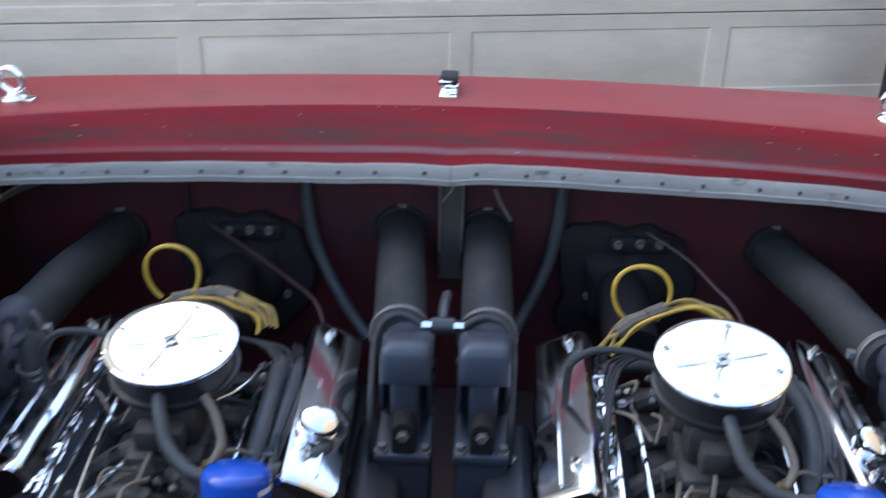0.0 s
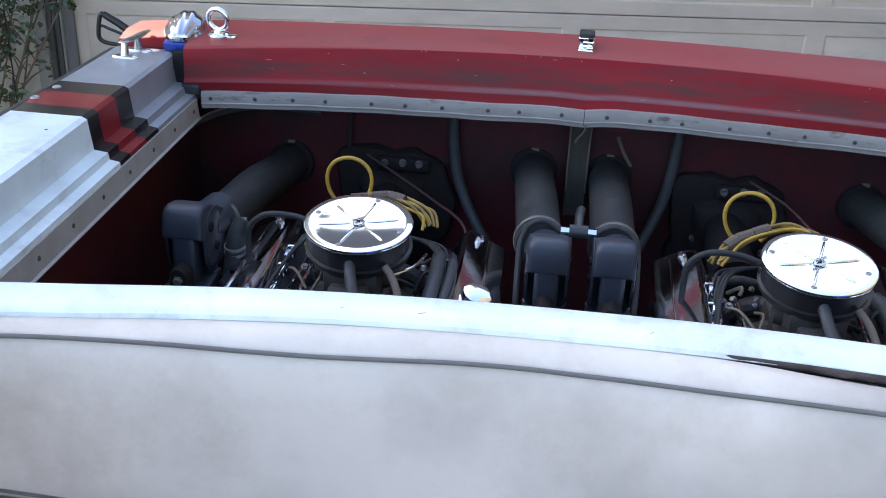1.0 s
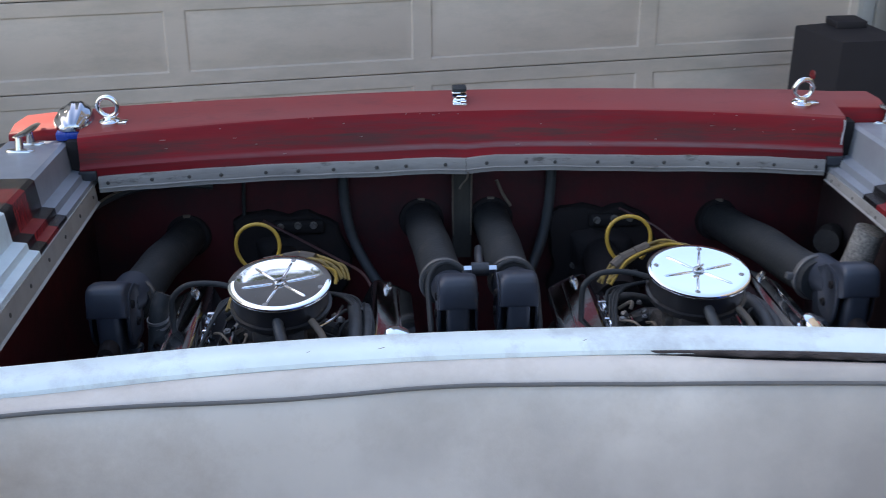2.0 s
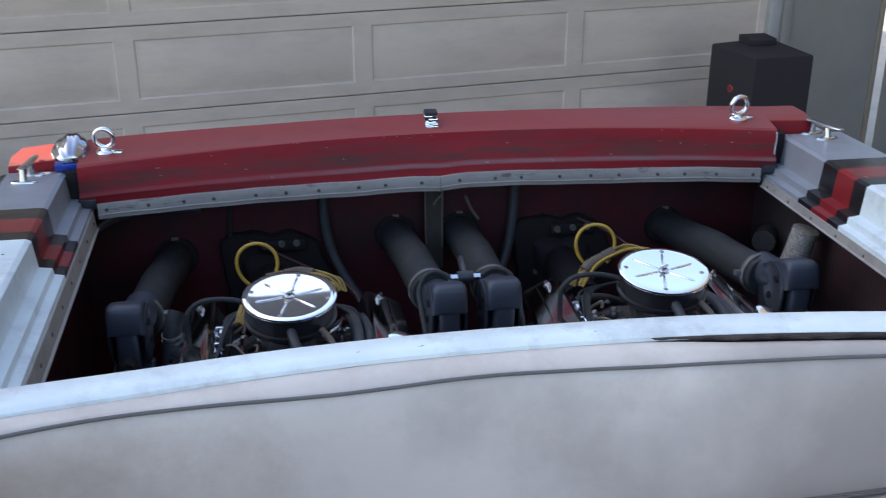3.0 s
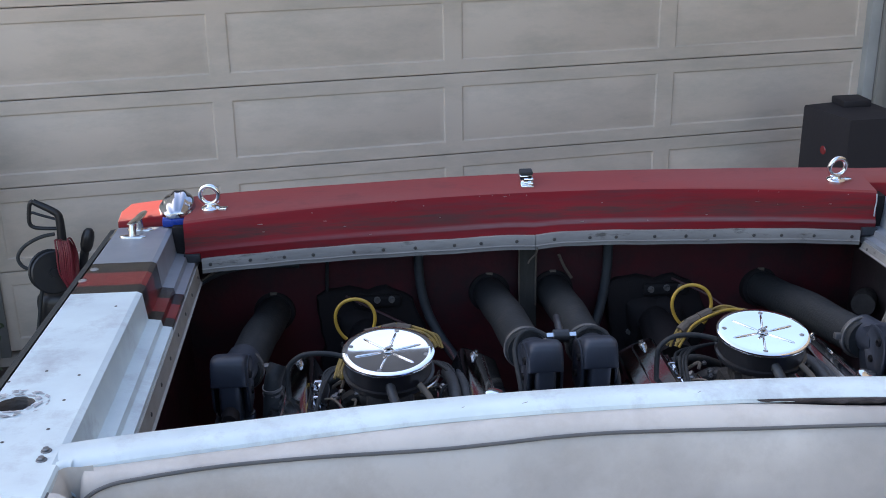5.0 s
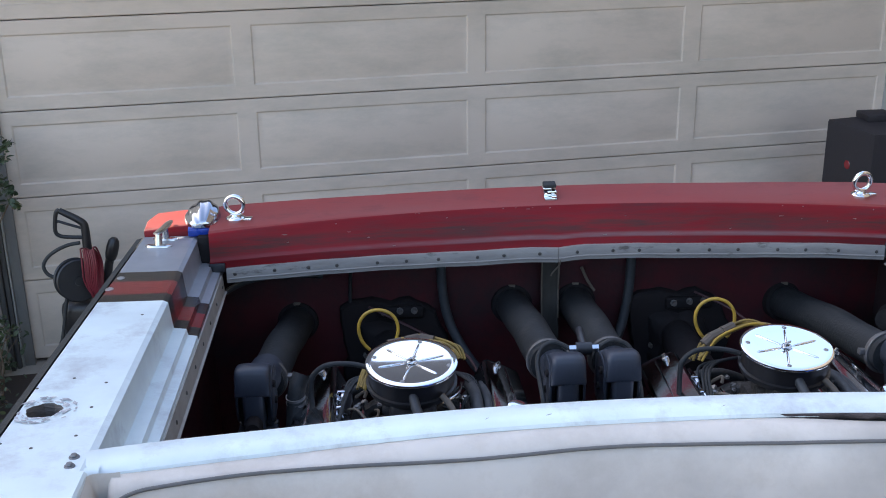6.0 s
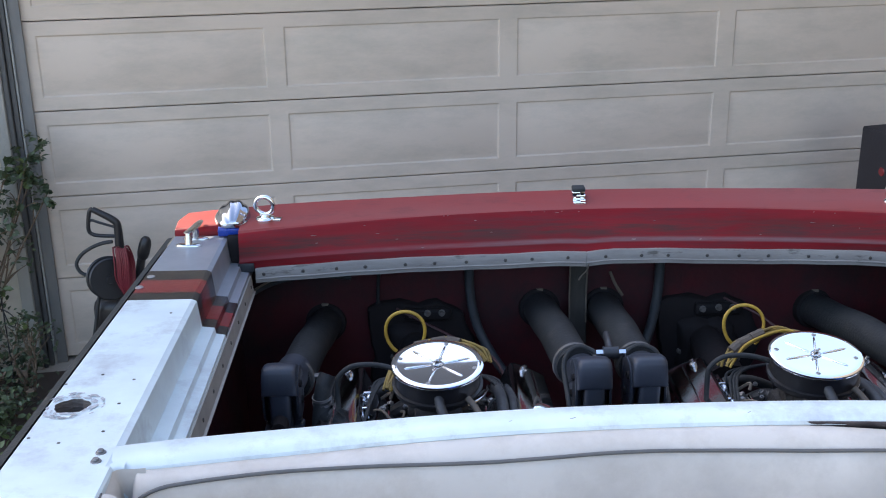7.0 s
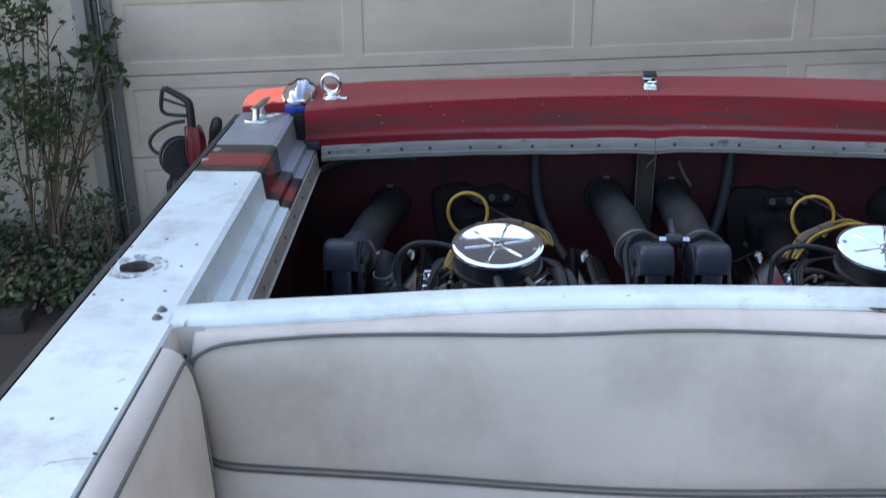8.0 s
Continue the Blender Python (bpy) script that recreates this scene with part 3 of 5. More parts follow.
    loft(bm, [[Vector((s * (x_in(y) - dx), y, top(y) + dz)) for dx, dz in ((0.067, -0.114 * tall + up), (0.071, -0.114 * tall + up), (0.076, -0.166 + low), (0.082, -0.169 + low), (0.080, -0.173 + low), (0.070, -0.171 + low))] for y in xs(-0.075, -1.50, 10)], close=True, caps=True)
    # starboard gets the darker aluminium for the shade on that side
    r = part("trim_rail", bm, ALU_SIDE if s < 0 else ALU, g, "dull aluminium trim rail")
    for k in range(9):
        y = -0.12 - 0.165 * k
        bm = BM()
        revolve(bm, [(0.0, 0.003), (0.005, 0.002), (0.006, -0.002)], 8, pose(s * (x_in(y) - 0.0735), y, top(y) - 0.140 + (0.002 if s > 0 else 0), 0, -s * 85, 0))
        part("screw", bm, DARK_SCREW, r)
    # small screws and drill holes in the top
    spots = [(-1.209, -1.165), (-1.135, -1.196), (-1.272, -1.215), (-1.134, -1.322), (-1.13, -1.453), (-1.199, -1.50), (-1.262, -1.476), (-1.15, -0.76), (-1.073, -1.916), (-1.061, -2.046), (-1.16, -1.95)]
    for x, y in spots if s < 0 else spots[:8]:
        bm = BM()
        x = -s * x
        revolve(bm, [(0.0, 0.0012), (0.0032, 0.0008), (0.0044, -0.001)], 8, Matrix.Translation((x, y, top(y) + up)))
        part("screw", bm, DARK_SCREW, g)
    for x, y in ((-1.268, -0.443), (-1.276, -0.541)):
        bm = BM()
        revolve(bm, [(0.0, 0.002), (0.005, 0.003), (0.006, 0.0035), (0.010, 0.0025), (0.012, -0.001)], 12, Matrix.Translation((-s * x + s * 0.005, y, top(y) + up)))
        part("washer_bolt", bm, BOLT, g, "stainless bolt on a washer")
    return g


left_gunwale = gunwale(-1)
gunwale(1)

# torn sealant round the hole: many small flakes
bm = BM()
rnd = random.Random(4)
for k in range(70):
    a = rnd.uniform(0, 2 * math.pi)
    rr = HOLE[2] * rnd.uniform(1.08, 1.85)
    cx, cy = -HOLE[0] + rr * math.cos(a), HOLE[1] + rr * math.sin(a) * 1.0
    n, s0 = rnd.randint(4, 6), rnd.uniform(0.003, 0.0095)
    if cx < -1.278 + 0.006:
        continue
    pts = []
    for q in range(n):
        b = 2 * math.pi * q / n + rnd.uniform(-0.4, 0.4)
        u, w = s0 * rnd.uniform(0.6, 1.7) * math.cos(b), s0 * 0.55 * math.sin(b)
        px, py = cx - u * math.sin(a) + w * math.cos(a), cy + u * math.cos(a) + w * math.sin(a)
        pts.append(bm.verts.new((px, py, top(py) + 0.0012 + rnd.uniform(0, 0.0012))))
    bm.faces.new(pts)
tagged(part("torn_sealant", bm, PATCH, left_gunwale, "torn grey sealant round an open hole"), kind="stuff")
bm = BM()
for x, y, dx, dy in ((-1.110, -2.072, 0.055, 0.014), (-1.122, -2.082, 0.014, 0.012), (-1.10, -1.83, 0.012, 0.012)):
    tube(bm, [(x, y, top(y)), (x + dx * 0.5, y + dy * 0.5 + 0.003, top(y + dy * 0.5)), (x + dx, y + dy, top(y + dy))], 0.0004, 5, 4)
tagged(part("scratches", bm, HOSE, left_gunwale, "fine grey scratches in the gelcoat"), kind="stuff")
# pair of loose fixing screws standing on the gunwale
for dx, dy in ((-0.013, 0.020), (-0.014, 0.055)):
    bm = BM()
    p = (-1.095 + dx, -1.600 + dy, top(-1.600 + dy))
    revolve(bm, [(0.0, 0.009), (0.0065, 0.009), (0.008, 0.006), (0.007, 0.004), (0.011, 0.0035), (0.0125, 0.001), (0.0125, -0.001)], 14, Matrix.Translation(p) @ Matrix.Scale(0.80, 4))
    part("deck_fastener", bm, SNAP, left_gunwale, "steel bolt head with a nut")

# transom lip
bm = BM()
secs, kinds = [], []
for x in [-1.300, -1.297, -1.20, -1.0901] + xs(-1.090, 1.090, 46) + [1.0901, 1.20, 1.237, 1.240]:
    p, r = lip(x), rail(x)
    wide = abs(x) > 1.09005
    drop = 0.003 if abs(x) in (1.300, 1.240) else 0.0
    if wide:
        p.y = lip(1.09).y
    pts = []
    lift = 0.010 * min(1, abs(x)) ** 2
    d = 0.150 + 0.055 * max(0.0, abs(x) - 0.55)
    p.z -= drop + (0.045 * max(0.0, -x - 1.09))
    back = 0.982 if abs(x) > 1.23 else 1.0
    pts += [Vector((x * back, max(0.212, p.y + d), 1.25)), Vector((x * back, p.y + d, p.z - 0.01 + lift)), Vector((x * back, p.y + d - 0.005, p.z + 0.017 + lift)), Vector((x * back, p.y + d - 0.014, p.z + 0.0235 + lift))]
    if wide:
        # beside the gunwale the lip starts at the gunwale's end
        z0 = p.z + 0.010 + lift * 0.5
        pts += [Vector((x, (0.004 + p.y + d) / 2, (z0 + p.z + 0.0235 + lift) / 2)), Vector((x, 0.012, z0)), Vector((x, 0.007, z0 - 0.003)), Vector((x, 0.004, z0 - 0.008))]
        p, r = Vector((x, 0.004, z0 - 0.008)), Vector((x, 0.0, r.z))
    else:
        pts += [Vector((x, p.y + d * 0.5, p.z + 0.012 + lift * 0.6)), Vector((x, p.y + 0.010, p.z + 0.002 + lift * 0.3)), Vector((x, p.y + 0.003, p.z - 0.001)), Vector((x, p.y, p.z - 0.006))]
    for f, dy in ((0.30, 0.0), (0.60, -0.002), (0.68, -0.004), (0.72, -0.007), (0.765, -0.009), (0.80, -0.008), (1.0, -0.004)):
        q = p.lerp(r, f)
        pts.append(q + Vector((0, 0 if wide else dy, 0)))
    secs.append(pts)
loft(bm, secs, lambda i, j: 0 if j < 6 else 1, caps=True)
transom = part("transom_lip", bm, [RED, RED_WORN], boat, "scuffed red transom coaming", angle=30)
# how far down the face each point lies, for the rubbed and dirty streaks of its paint
down = transom.data.attributes.new("down_face", "FLOAT", "POINT")
for k, v in enumerate(transom.data.vertices):
    a, b = lip(v.co.x).z, rail(v.co.x).z
    down.data[k].value = (a - v.co.z) / (a - b)
# pale chips in the edge of the paint
bm = BM()
rnd = random.Random(11)
chips = [(-0.45, 0.010, 0.006), (-0.437, 0.012, 0.014), (-0.17, 0.02, 0.008), (-0.13, 0.02, 0.006), (-0.09, 0.06, 0.018), (-0.075, 0.03, 0.008), (-0.02, 0.05, 0.010), (0.72, 0.04, 0.010), (0.785, 0.05, 0.012), (0.715, 0.30, 0.034), (0.78, 0.36, 0.010), (0.86, 0.40, 0.008), (0.945, 0.32, 0.022), (1.0, 0.06, 0.008), (-0.86, 0.25, 0.030), (-0.70, 0.10, 0.010), (-0.60, 0.5, 0.020), (-0.85, 0.45, 0.018), (0.15, 0.72, 0.03), (0.36, 0.72, 0.014), (-0.52, 0.72, 0.02), (-0.3, 0.45, 0.014), (-0.66, 0.33, 0.022), (0.55, 0.6, 0.012), (-0.35, 0.16, 0.010), (0.22, 0.30, 0.012)]
for x, f, w in chips:
    c = lip(x).lerp(rail(x), f)
    y0 = c.y - (0.0035 if f < 0.6 else 0.013) - 0.001 * (f > 0.25)
    pts = []
    for q in range(6):
        a = 2 * math.pi * q / 6
        pts.append(bm.verts.new((x + w * 0.30 * math.cos(a) * rnd.uniform(0.4, 1.3), y0 + 0.0005 - 0.5 * 0.002 * math.sin(a), c.z + 0.0015 * math.sin(a) * rnd.uniform(0.5, 1.4))))
    bm.faces.new(pts)
tagged(part("paint_chips", bm, material("bare_gelcoat_chip", (0.50, 0.40, 0.36), 0.7, scale=60), transom, "pale chips in the red paint"), kind="stuff")
# bare edge line at the starboard end of the lip's face
bm = BM()
a, b = lip(1.086), rail(1.086)
tube(bm, [a.lerp(b, f) + Vector((0.002 * math.sin(f * 9), -0.004, 0)) for f in (0.02, 0.2, 0.4, 0.6)], 0.0022, 6, 3)
part("edge_line", bm, PATCH, transom, "pale bare edge of the lip")
# black boxes fill the end gaps; to port the black stands for shadow
for s in (-1, 1):
    bm = BM()
    box(bm, min(s * 1.0905, s * 1.128), max(s * 1.0905, s * 1.128), -0.050 if s < 0 else -0.045, 0.003, 1.30, 1.440 if s < 0 else 1.455, 0.002)
    part("corner_filler", bm, MATT_BLACK, transom, "black filler in the corner gap")
    bm = BM()
    box(bm, min(s * 1.045, s * 1.095), max(s * 1.045, s * 1.095), -0.085, -0.045, 1.335, 1.362, 0.003)
    part("corner_bracket", bm, IRON, transom)

# riveted aluminium strip under the lip, in two lengths
for s in (-1, 1):
    bm = BM()
    secs = []
    for x in xs(s * 0.0008, s * 1.042, 24):
        r = rail(x)
        wob = 0.0009 * math.sin(x * 9) + 0.0007 * math.sin(x * 31)
        secs.append([r + Vector((0, d, z + wob)) for d, z in ((-0.002, 0.004), (-0.0125, 0.0035), (-0.014, 0.001), (-0.0145, -0.027), (-0.0180, -0.0292), (-0.0180, -0.0308), (-0.0140, -0.0325), (-0.0140, -0.0430), (-0.006, -0.0430))])
    loft(bm, secs, close=True, caps=True)
    rl = part("rail", bm, ALU, transom, "riveted dull aluminium strip")
    for k in range(10):
        x = s * (0.06 + 0.105 * k + 0.012 * math.sin(k * 2.3))
        r = rail(x)
        bm = BM()
        revolve(bm, [(0.0, 0.0025), (0.0040, 0.002), (0.006, -0.001)], 8, Matrix.Translation(r + Vector((0, -0.0152, -0.016))) @ pose(0, 0, 0, 86, 0, 0))
        part("rivet", bm, DARK_SCREW, rl)

# cross coaming between engine bay and bench
def coam_aft(x):
    return -1.377 - 0.115 * x * x


def coam_fwd(x):
    return -1.465 - 0.127 * x * x


def coam_lift(x):
    e = min(1.0, max(0.0, (abs(x) - 0.70) / 0.40))
    return 0.0095 * e * e * (3 - 2 * e)


bm = BM()
secs = []
for x in xs(-1.12, 1.12, 36):
    a, f, z = coam_aft(x), coam_fwd(x) + 0.013, 1.5385 + 0.010 * max(x, 0) + 0.002 * math.cos(x * 3) + coam_lift(x) - 0.0035 * math.exp(-(x / 0.45) ** 2)
    secs.append([Vector((x, a, z - 0.10)), Vector((x, a, z - 0.010)), Vector((x, a - 0.004, z - 0.003)), Vector((x, a - 0.012, z)), Vector((x, f + 0.030, z)), Vector((x, f + 0.020, z - 0.0015)), Vector((x, f + 0.011, z - 0.0050)), Vector((x, f + 0.004, z - 0.0105)), Vector((x, f + 0.002, z - 0.018)), Vector((x, f + 0.008, z - 0.024)), Vector((x, f + 0.05, z - 0.030))])
loft(bm, secs, close=True, caps=True)
part("coaming", bm, WHITE, boat, "glossy white cross coaming", angle=28)
bm = BM()
loft(bm, [[Vector((x, coam_fwd(x) + 0.012 + dy, 1.5385 + 0.010 * x + dz)) for dy, dz in ((0.014, -0.013), (0.006 - 0.009 * k, -0.0130), (0.006 - 0.013 * k, -0.0135 - 0.004 * k), (0.006 - 0.014 * k, -0.016 - 0.007 * k), (0.014, -0.035))] for x, k in
          [(x, max(0.0, math.sin(math.pi * (x - 0.16) / 0.72)) ** 1.1 * (0.70 + 0.14 * math.sin(x * 37) + 0.12 * math.sin(x * 91) + 0.08 * math.sin(x * 173))) for x in xs(0.17, 0.87, 110)]])
part("torn_edge", bm, TORN, boat, "torn brown backing under the coaming", angle=60)

bm = BM()
rnd = random.Random(6)
for x, back, w in ((-0.36, 0.004, 0.008), (-0.24, 0.000, 0.014), (-0.92, 0.002, 0.006), (0.10, 0.000, 0.010)):
    y = coam_fwd(x) + 0.013 + 0.014 + back
    z = 1.5385 + 0.010 * max(x, 0) + 0.002 * math.cos(x * 3) + 0.0009
    bm.faces.new([bm.verts.new((x + w * 0.5 * math.cos(a) * rnd.uniform(0.6, 1.2), y + 0.0009 * math.sin(a) * rnd.uniform(0.6, 1.4) + 0.003 * math.cos(a), z)) for a in xs(0, 2 * math.pi * 6 / 7, 6)])
tagged(part("nicks", bm, DARK_SCREW, boat, "small dark nicks in the coaming"), kind="stuff")
# bay lining
bm = BM()
box(bm, -1.2, 1.2, 0.150, 0.195, 0.15, 1.36)
part("transom_board", bm, BILGE, boat, "dark red painted transom board")
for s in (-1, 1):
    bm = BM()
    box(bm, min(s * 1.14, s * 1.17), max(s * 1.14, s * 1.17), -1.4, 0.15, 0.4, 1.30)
    # starboard side takes the darker paint in place of its shade
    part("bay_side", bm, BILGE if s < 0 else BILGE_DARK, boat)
bm = BM()
box(bm, -1.15, 1.15, -1.47, -1.43, 0.35, 1.47)
part("bay_bulkhead", bm, BILGE_DARK, boat)
bm = BM()
box(bm, -1.15, 1.15, -1.45, 0.16, 0.55, 0.60)
part("bay_floor", bm, BILGE_DARK, boat)

# bench upholstery
BACK = [(0.034, -0.060), (0.026, -0.026), (0.014, -0.017), (0.000, -0.020), (-0.016, -0.026), (-0.028, -0.034), (-0.037, -0.046), (-0.045, -0.064), (-0.056, -0.11), (-0.072, -0.20), (-0.088, -0.30), (-0.094, -0.350), (-0.090, -0.358), (-0.087, -0.364), (-0.092, -0.372), (-0.102, -0.39), (-0.112, -0.48), (-0.12, -0.65)]
BACK_END = 1.040


def sag(x):
    """How the stretched top seam of the seat back rises and dips along its length."""
    return float(np.interp(x, [-1.04, -0.90, -0.80, -0.70, -0.60, -0.50, -0.40, -0.30, -0.18, -0.08, 0.05, 0.20, 0.40, 0.70, 1.04],
                           [0.0, 0.007, 0.009, 0.006, 0.002, -0.004, -0.0075, -0.006, -0.001, 0.0, -0.003, -0.007, -0.0075, -0.007, -0.002]))


def back_point(x, dy, dz):
    """A point of the upholstered backrest: dy aft of the coaming's edge, dz below its top."""
    e = min(1.0, max(0.0, (abs(x) - 0.965) / (BACK_END - 0.965)))
    curl = 1 - math.sqrt(max(0.0, 1 - e * e))
    bulge = 0.005 * math.sin(x * 7 + dz * 9) * min(1, -dz * 6)
    gap = 1 / (1 + math.exp(-(x - 0.30) * 22))
    high = min(1.0, max(0.0, (dz + 0.09) / 0.05))
    low = min(1.0, max(0.0, (-dz - 0.05) / 0.30))
    low = low * low * (3 - 2 * low)
    topness = min(1.0, max(0.0, (dy + 0.034) / 0.018))
    y = coam_fwd(x) + dy - bulge + low * (0.105 * x * x - 0.012) + curl * (0.022 * (1 - high) + 0.030 * topness)
    z = 1.536 + dz + 0.012 * max(0, x) + 0.020 * high * x * x + low * 0.055 * x * x - curl * 0.045 * high * (1 - topness) + coam_lift(x) * high * topness
    edge = min(1.0, max(0.0, (dy + 0.030) / 0.040))
    y -= 0.012 * gap * edge
    z -= 0.006 * gap * edge + 0.018 * high * x * x * edge
    z += high * (1 - topness) * sag(x)
    return Vector((x, y, z))


bm = BM()
loft(bm, [[back_point(x, dy, dz) for dy, dz in BACK] for x in xs(-BACK_END, -0.965, 10)[:-1] + xs(-0.965, 0.965, 56) + xs(0.965, BACK_END, 10)[1:]], caps=False)
back = part("backrest", bm, VINYL, boat, "stained off-white vinyl bench backrest", angle=60)
for dy, dz, r in ((-0.034, -0.040, 0.0038), (-0.093, -0.351, 0.0032), (-0.091, -0.366, 0.0028)):
    bm = BM()
    tube(bm, [back_point(x, dy - 0.002, dz + 0.002) for x in xs(-BACK_END, -0.965, 10)[:-1] + xs(-0.965, 0.965, 40) + xs(0.965, BACK_END, 10)[1:]], r, 8, 2)
    part("welt", bm, WELT, back, "grey piping")
bm = BM()
loft(bm, [[Vector((s * (x_in(y) - dx), y, top(y) + dz)) for dx, dz in ((0.000, -0.018), (0.004, -0.006), (0.018, -0.008), (0.033, -0.018), (0.044, -0.036), (0.052, -0.060), (0.060, -0.11), (0.066, -0.30), (0.070, -0.60))] for s in (-1,) for y in xs(-1.690, -4.3, 20)])
side = part("side_cushion", bm, VINYL, boat, "off-white vinyl side panel", angle=60)
bm = BM()
loft(bm, [[Vector(((x_in(y) - dx), y, top(y) + dz)) for dx, dz in ((0.000, -0.018), (0.004, -0.006), (0.018, -0.008), (0.033, -0.018), (0.044, -0.036), (0.052, -0.060), (0.060, -0.11), (0.066, -0.30), (0.070, -0.60))] for y in xs(-1.690, -4.3, 20)])
side_r = part("side_cushion", bm, VINYL, boat, "off-white vinyl side panel", angle=60)
for s, p in ((-1, side), (1, side_r)):
    bm = BM()
    tube(bm, [(s * (x_in(y) - 0.041), y, top(y) - 0.030) for y in xs(-4.3, -1.715, 14)] + [(s * (x_in(-1.70) - 0.043), -1.697, top(-1.70) - 0.033), (s * (x_in(-1.69) - 0.051), -1.692, top(-1.69) - 0.052)]
         + [(s * (x_in(-1.69) - dx), -1.692, top(-1.69) + dz) for dx, dz in ((0.0605, -0.11), (0.0645, -0.20), (0.067, -0.30), (0.071, -0.6))], 0.0034, 8, 3)
    tube(bm, [(s * (x_in(y) - 0.067), y, top(-1.69) - 0.335 - (y + 1.69) * -0.06) for y in xs(-1.69, -4.3, 8)], 0.0036, 8, 2)
    part("welt", bm, WELT, p, "grey piping")
    bm = BM()
    tube(bm, [(s * (x_in(y) - 0.001), y, top(y) - 0.006) for y in xs(-1.69, -4.3, 16)], 0.0020, 6, 2)
    part("edge_bead", bm, WELT, p)
# rounded inner corners: a white fillet above, a vinyl liner in the pocket below
for s in (-1, 1):
    cx, cy, r = x_in(-1.60) - 0.001, -1.596, 0.017
    bm = BM()
    rows = []
    for a in xs(0, math.pi / 2, 10):
        c, d = math.cos(a), math.sin(a)
        lean = 0.0025 * a / (math.pi / 2)
        rows.append([Vector((s * (cx - r + R * c), cy - r + R * d, top(cy) - lean - dz)) for R, dz in ((r + 0.020, 0.0015), (r + 0.012, 0.0022), (r + 0.006, 0.005), (r + 0.002, 0.010), (r, 0.016), (r + 0.001, 0.035))])
    loft(bm, rows)
    part("corner_fillet", bm, WHITE, boat, angle=60)
    bm = BM()
    outline = [(cx + 0.001, -1.78), (cx + 0.001, -1.70), (cx + 0.001, -1.65)] + [(cx + 0.001 - r + r * math.cos(a), cy - r + r * math.sin(a)) for a in xs(0, math.pi / 2, 8)] + [(cx - 0.036, cy - 0.001), (cx - 0.055, cy + 0.002)]
    rows = []
    for dz, k in ((0.008, 0.0), (0.014, 0.10), (0.022, 0.30), (0.034, 0.55), (0.08, 0.85), (0.15, 1.0)):
        rows.append([Vector((s * (x - 0.026 * k * (1 - min(1.0, i / 11))), y - 0.006 * k * i / 13, top(y) - dz)) for i, (x, y) in enumerate(outline)])
    loft(bm, rows)
    part("corner_liner", bm, VINYL, boat, angle=60)
# ---- deck fittings ----
def cleat(x0, y0, turn, k, off):
    c = new("cleat")
    c.parent = boat
    c.matrix_basis = pose(x0, y0, top(y0) + (0.008 if x0 > 0 else 0), -4.3, 0, turn)
    tagged(c, "polished steel mooring cleat")
    for d in (-0.040, 0.040):
        bm = BM()
        loft(bm, [[Vector((w * math.cos(a), d + 0.38 * w * math.sin(a), z)) for a in xs(0, 2 * math.pi * 15 / 16, 15)] for w, z in ((0.041, -0.002), (0.041, 0.003), (0.037, 0.006), (0.014, 0.008))], close=True, caps=True)
        part("foot", bm, STEEL, c)
        bm = BM()
        tube(bm, [(0, d, 0.005), (0, d * 0.95, 0.022), (0, d * 0.9, 0.038)], (0.012, 0.0095), 12, 3)
        part("stem", bm, STEEL, c)
    bm = BM()
    loft(bm, [[Vector((w * math.cos(a), y * k + off, z + h * math.sin(a))) for a in xs(0, 2 * math.pi * 11 / 12, 11)] for y, w, h, z in
              ((-0.110, 0.007, 0.002, 0.045), (-0.10, 0.011, 0.003, 0.0445), (-0.05, 0.0135, 0.006, 0.042), (0, 0.0135, 0.006, 0.041), (0.05, 0.0135, 0.006, 0.042), (0.10, 0.011, 0.003, 0.0445), (0.110, 0.007, 0.002, 0.045))], close=True, caps=True)
    part("horn", bm, STEEL, c)


cleat(-1.228, -0.083, -5, 0.75, 0.022)
cleat(1.242, -0.050, 10, 1.0, 0.0)


def eye_bolt(s):
    x = -1.014 if s < 0 else 0.987
    p = lip(x) + Vector((0, 0.070, 0.016))
    e = new("eye_bolt")
    e.parent = boat
    e.matrix_basis = pose(p.x, p.y, p.z, 4, 0, s * 10)
    tagged(e, "chromed lifting eye bolt")
    bm = BM()
    torus(bm, 0.029, 0.0075, pose(0, 0, 0.046, 90, 0, 0), 36, 12)
    part("ring", bm, CHROME, e)
    bm = BM()
    revolve(bm, [(0.0, 0.016), (0.012, 0.016), (0.015, 0.010), (0.026, 0.008), (0.030, 0.004), (0.030, -0.006)], 24)
    part("base", bm, CHROME, e)
    bm = BM()
    box(bm, 0.026, 0.052, -0.012, 0.012, -0.006, 0.005, 0.002)
    part("lug", bm, CHROME, e)


eye_bolt(-1)
eye_bolt(1)

latch = new("hatch_latch")
latch.parent = boat
p = lip(-0.012) + Vector((0, 0.055, 0.008))
latch.matrix_basis = pose(p.x, p.y, p.z, 5, 0, 0)
tagged(latch, "small chromed hatch latch with a black cap")
bm = BM()
box(bm, -0.020, 0.020, -0.024, 0.045, -0.004, 0.006, 0.002)
box(bm, -0.022, 0.006, 0.0, 0.04, 0.004, 0.032, 0.003)
part("bracket", bm, CHROME, latch)
bm = BM()
box(bm, -0.010, 0.022, -0.006, 0.034, 0.006, 0.024, 0.004)
box(bm, 0.002, 0.020, -0.022, -0.004, 0.005, 0.014, 0.003)
part("catch", bm, CHROME, latch)
bm = BM()
box(bm, -0.020, 0.022, 0.006, 0.044, 0.029, 0.042, 0.005)
part("cap", bm, RUBBER, latch, "black rubber cap")

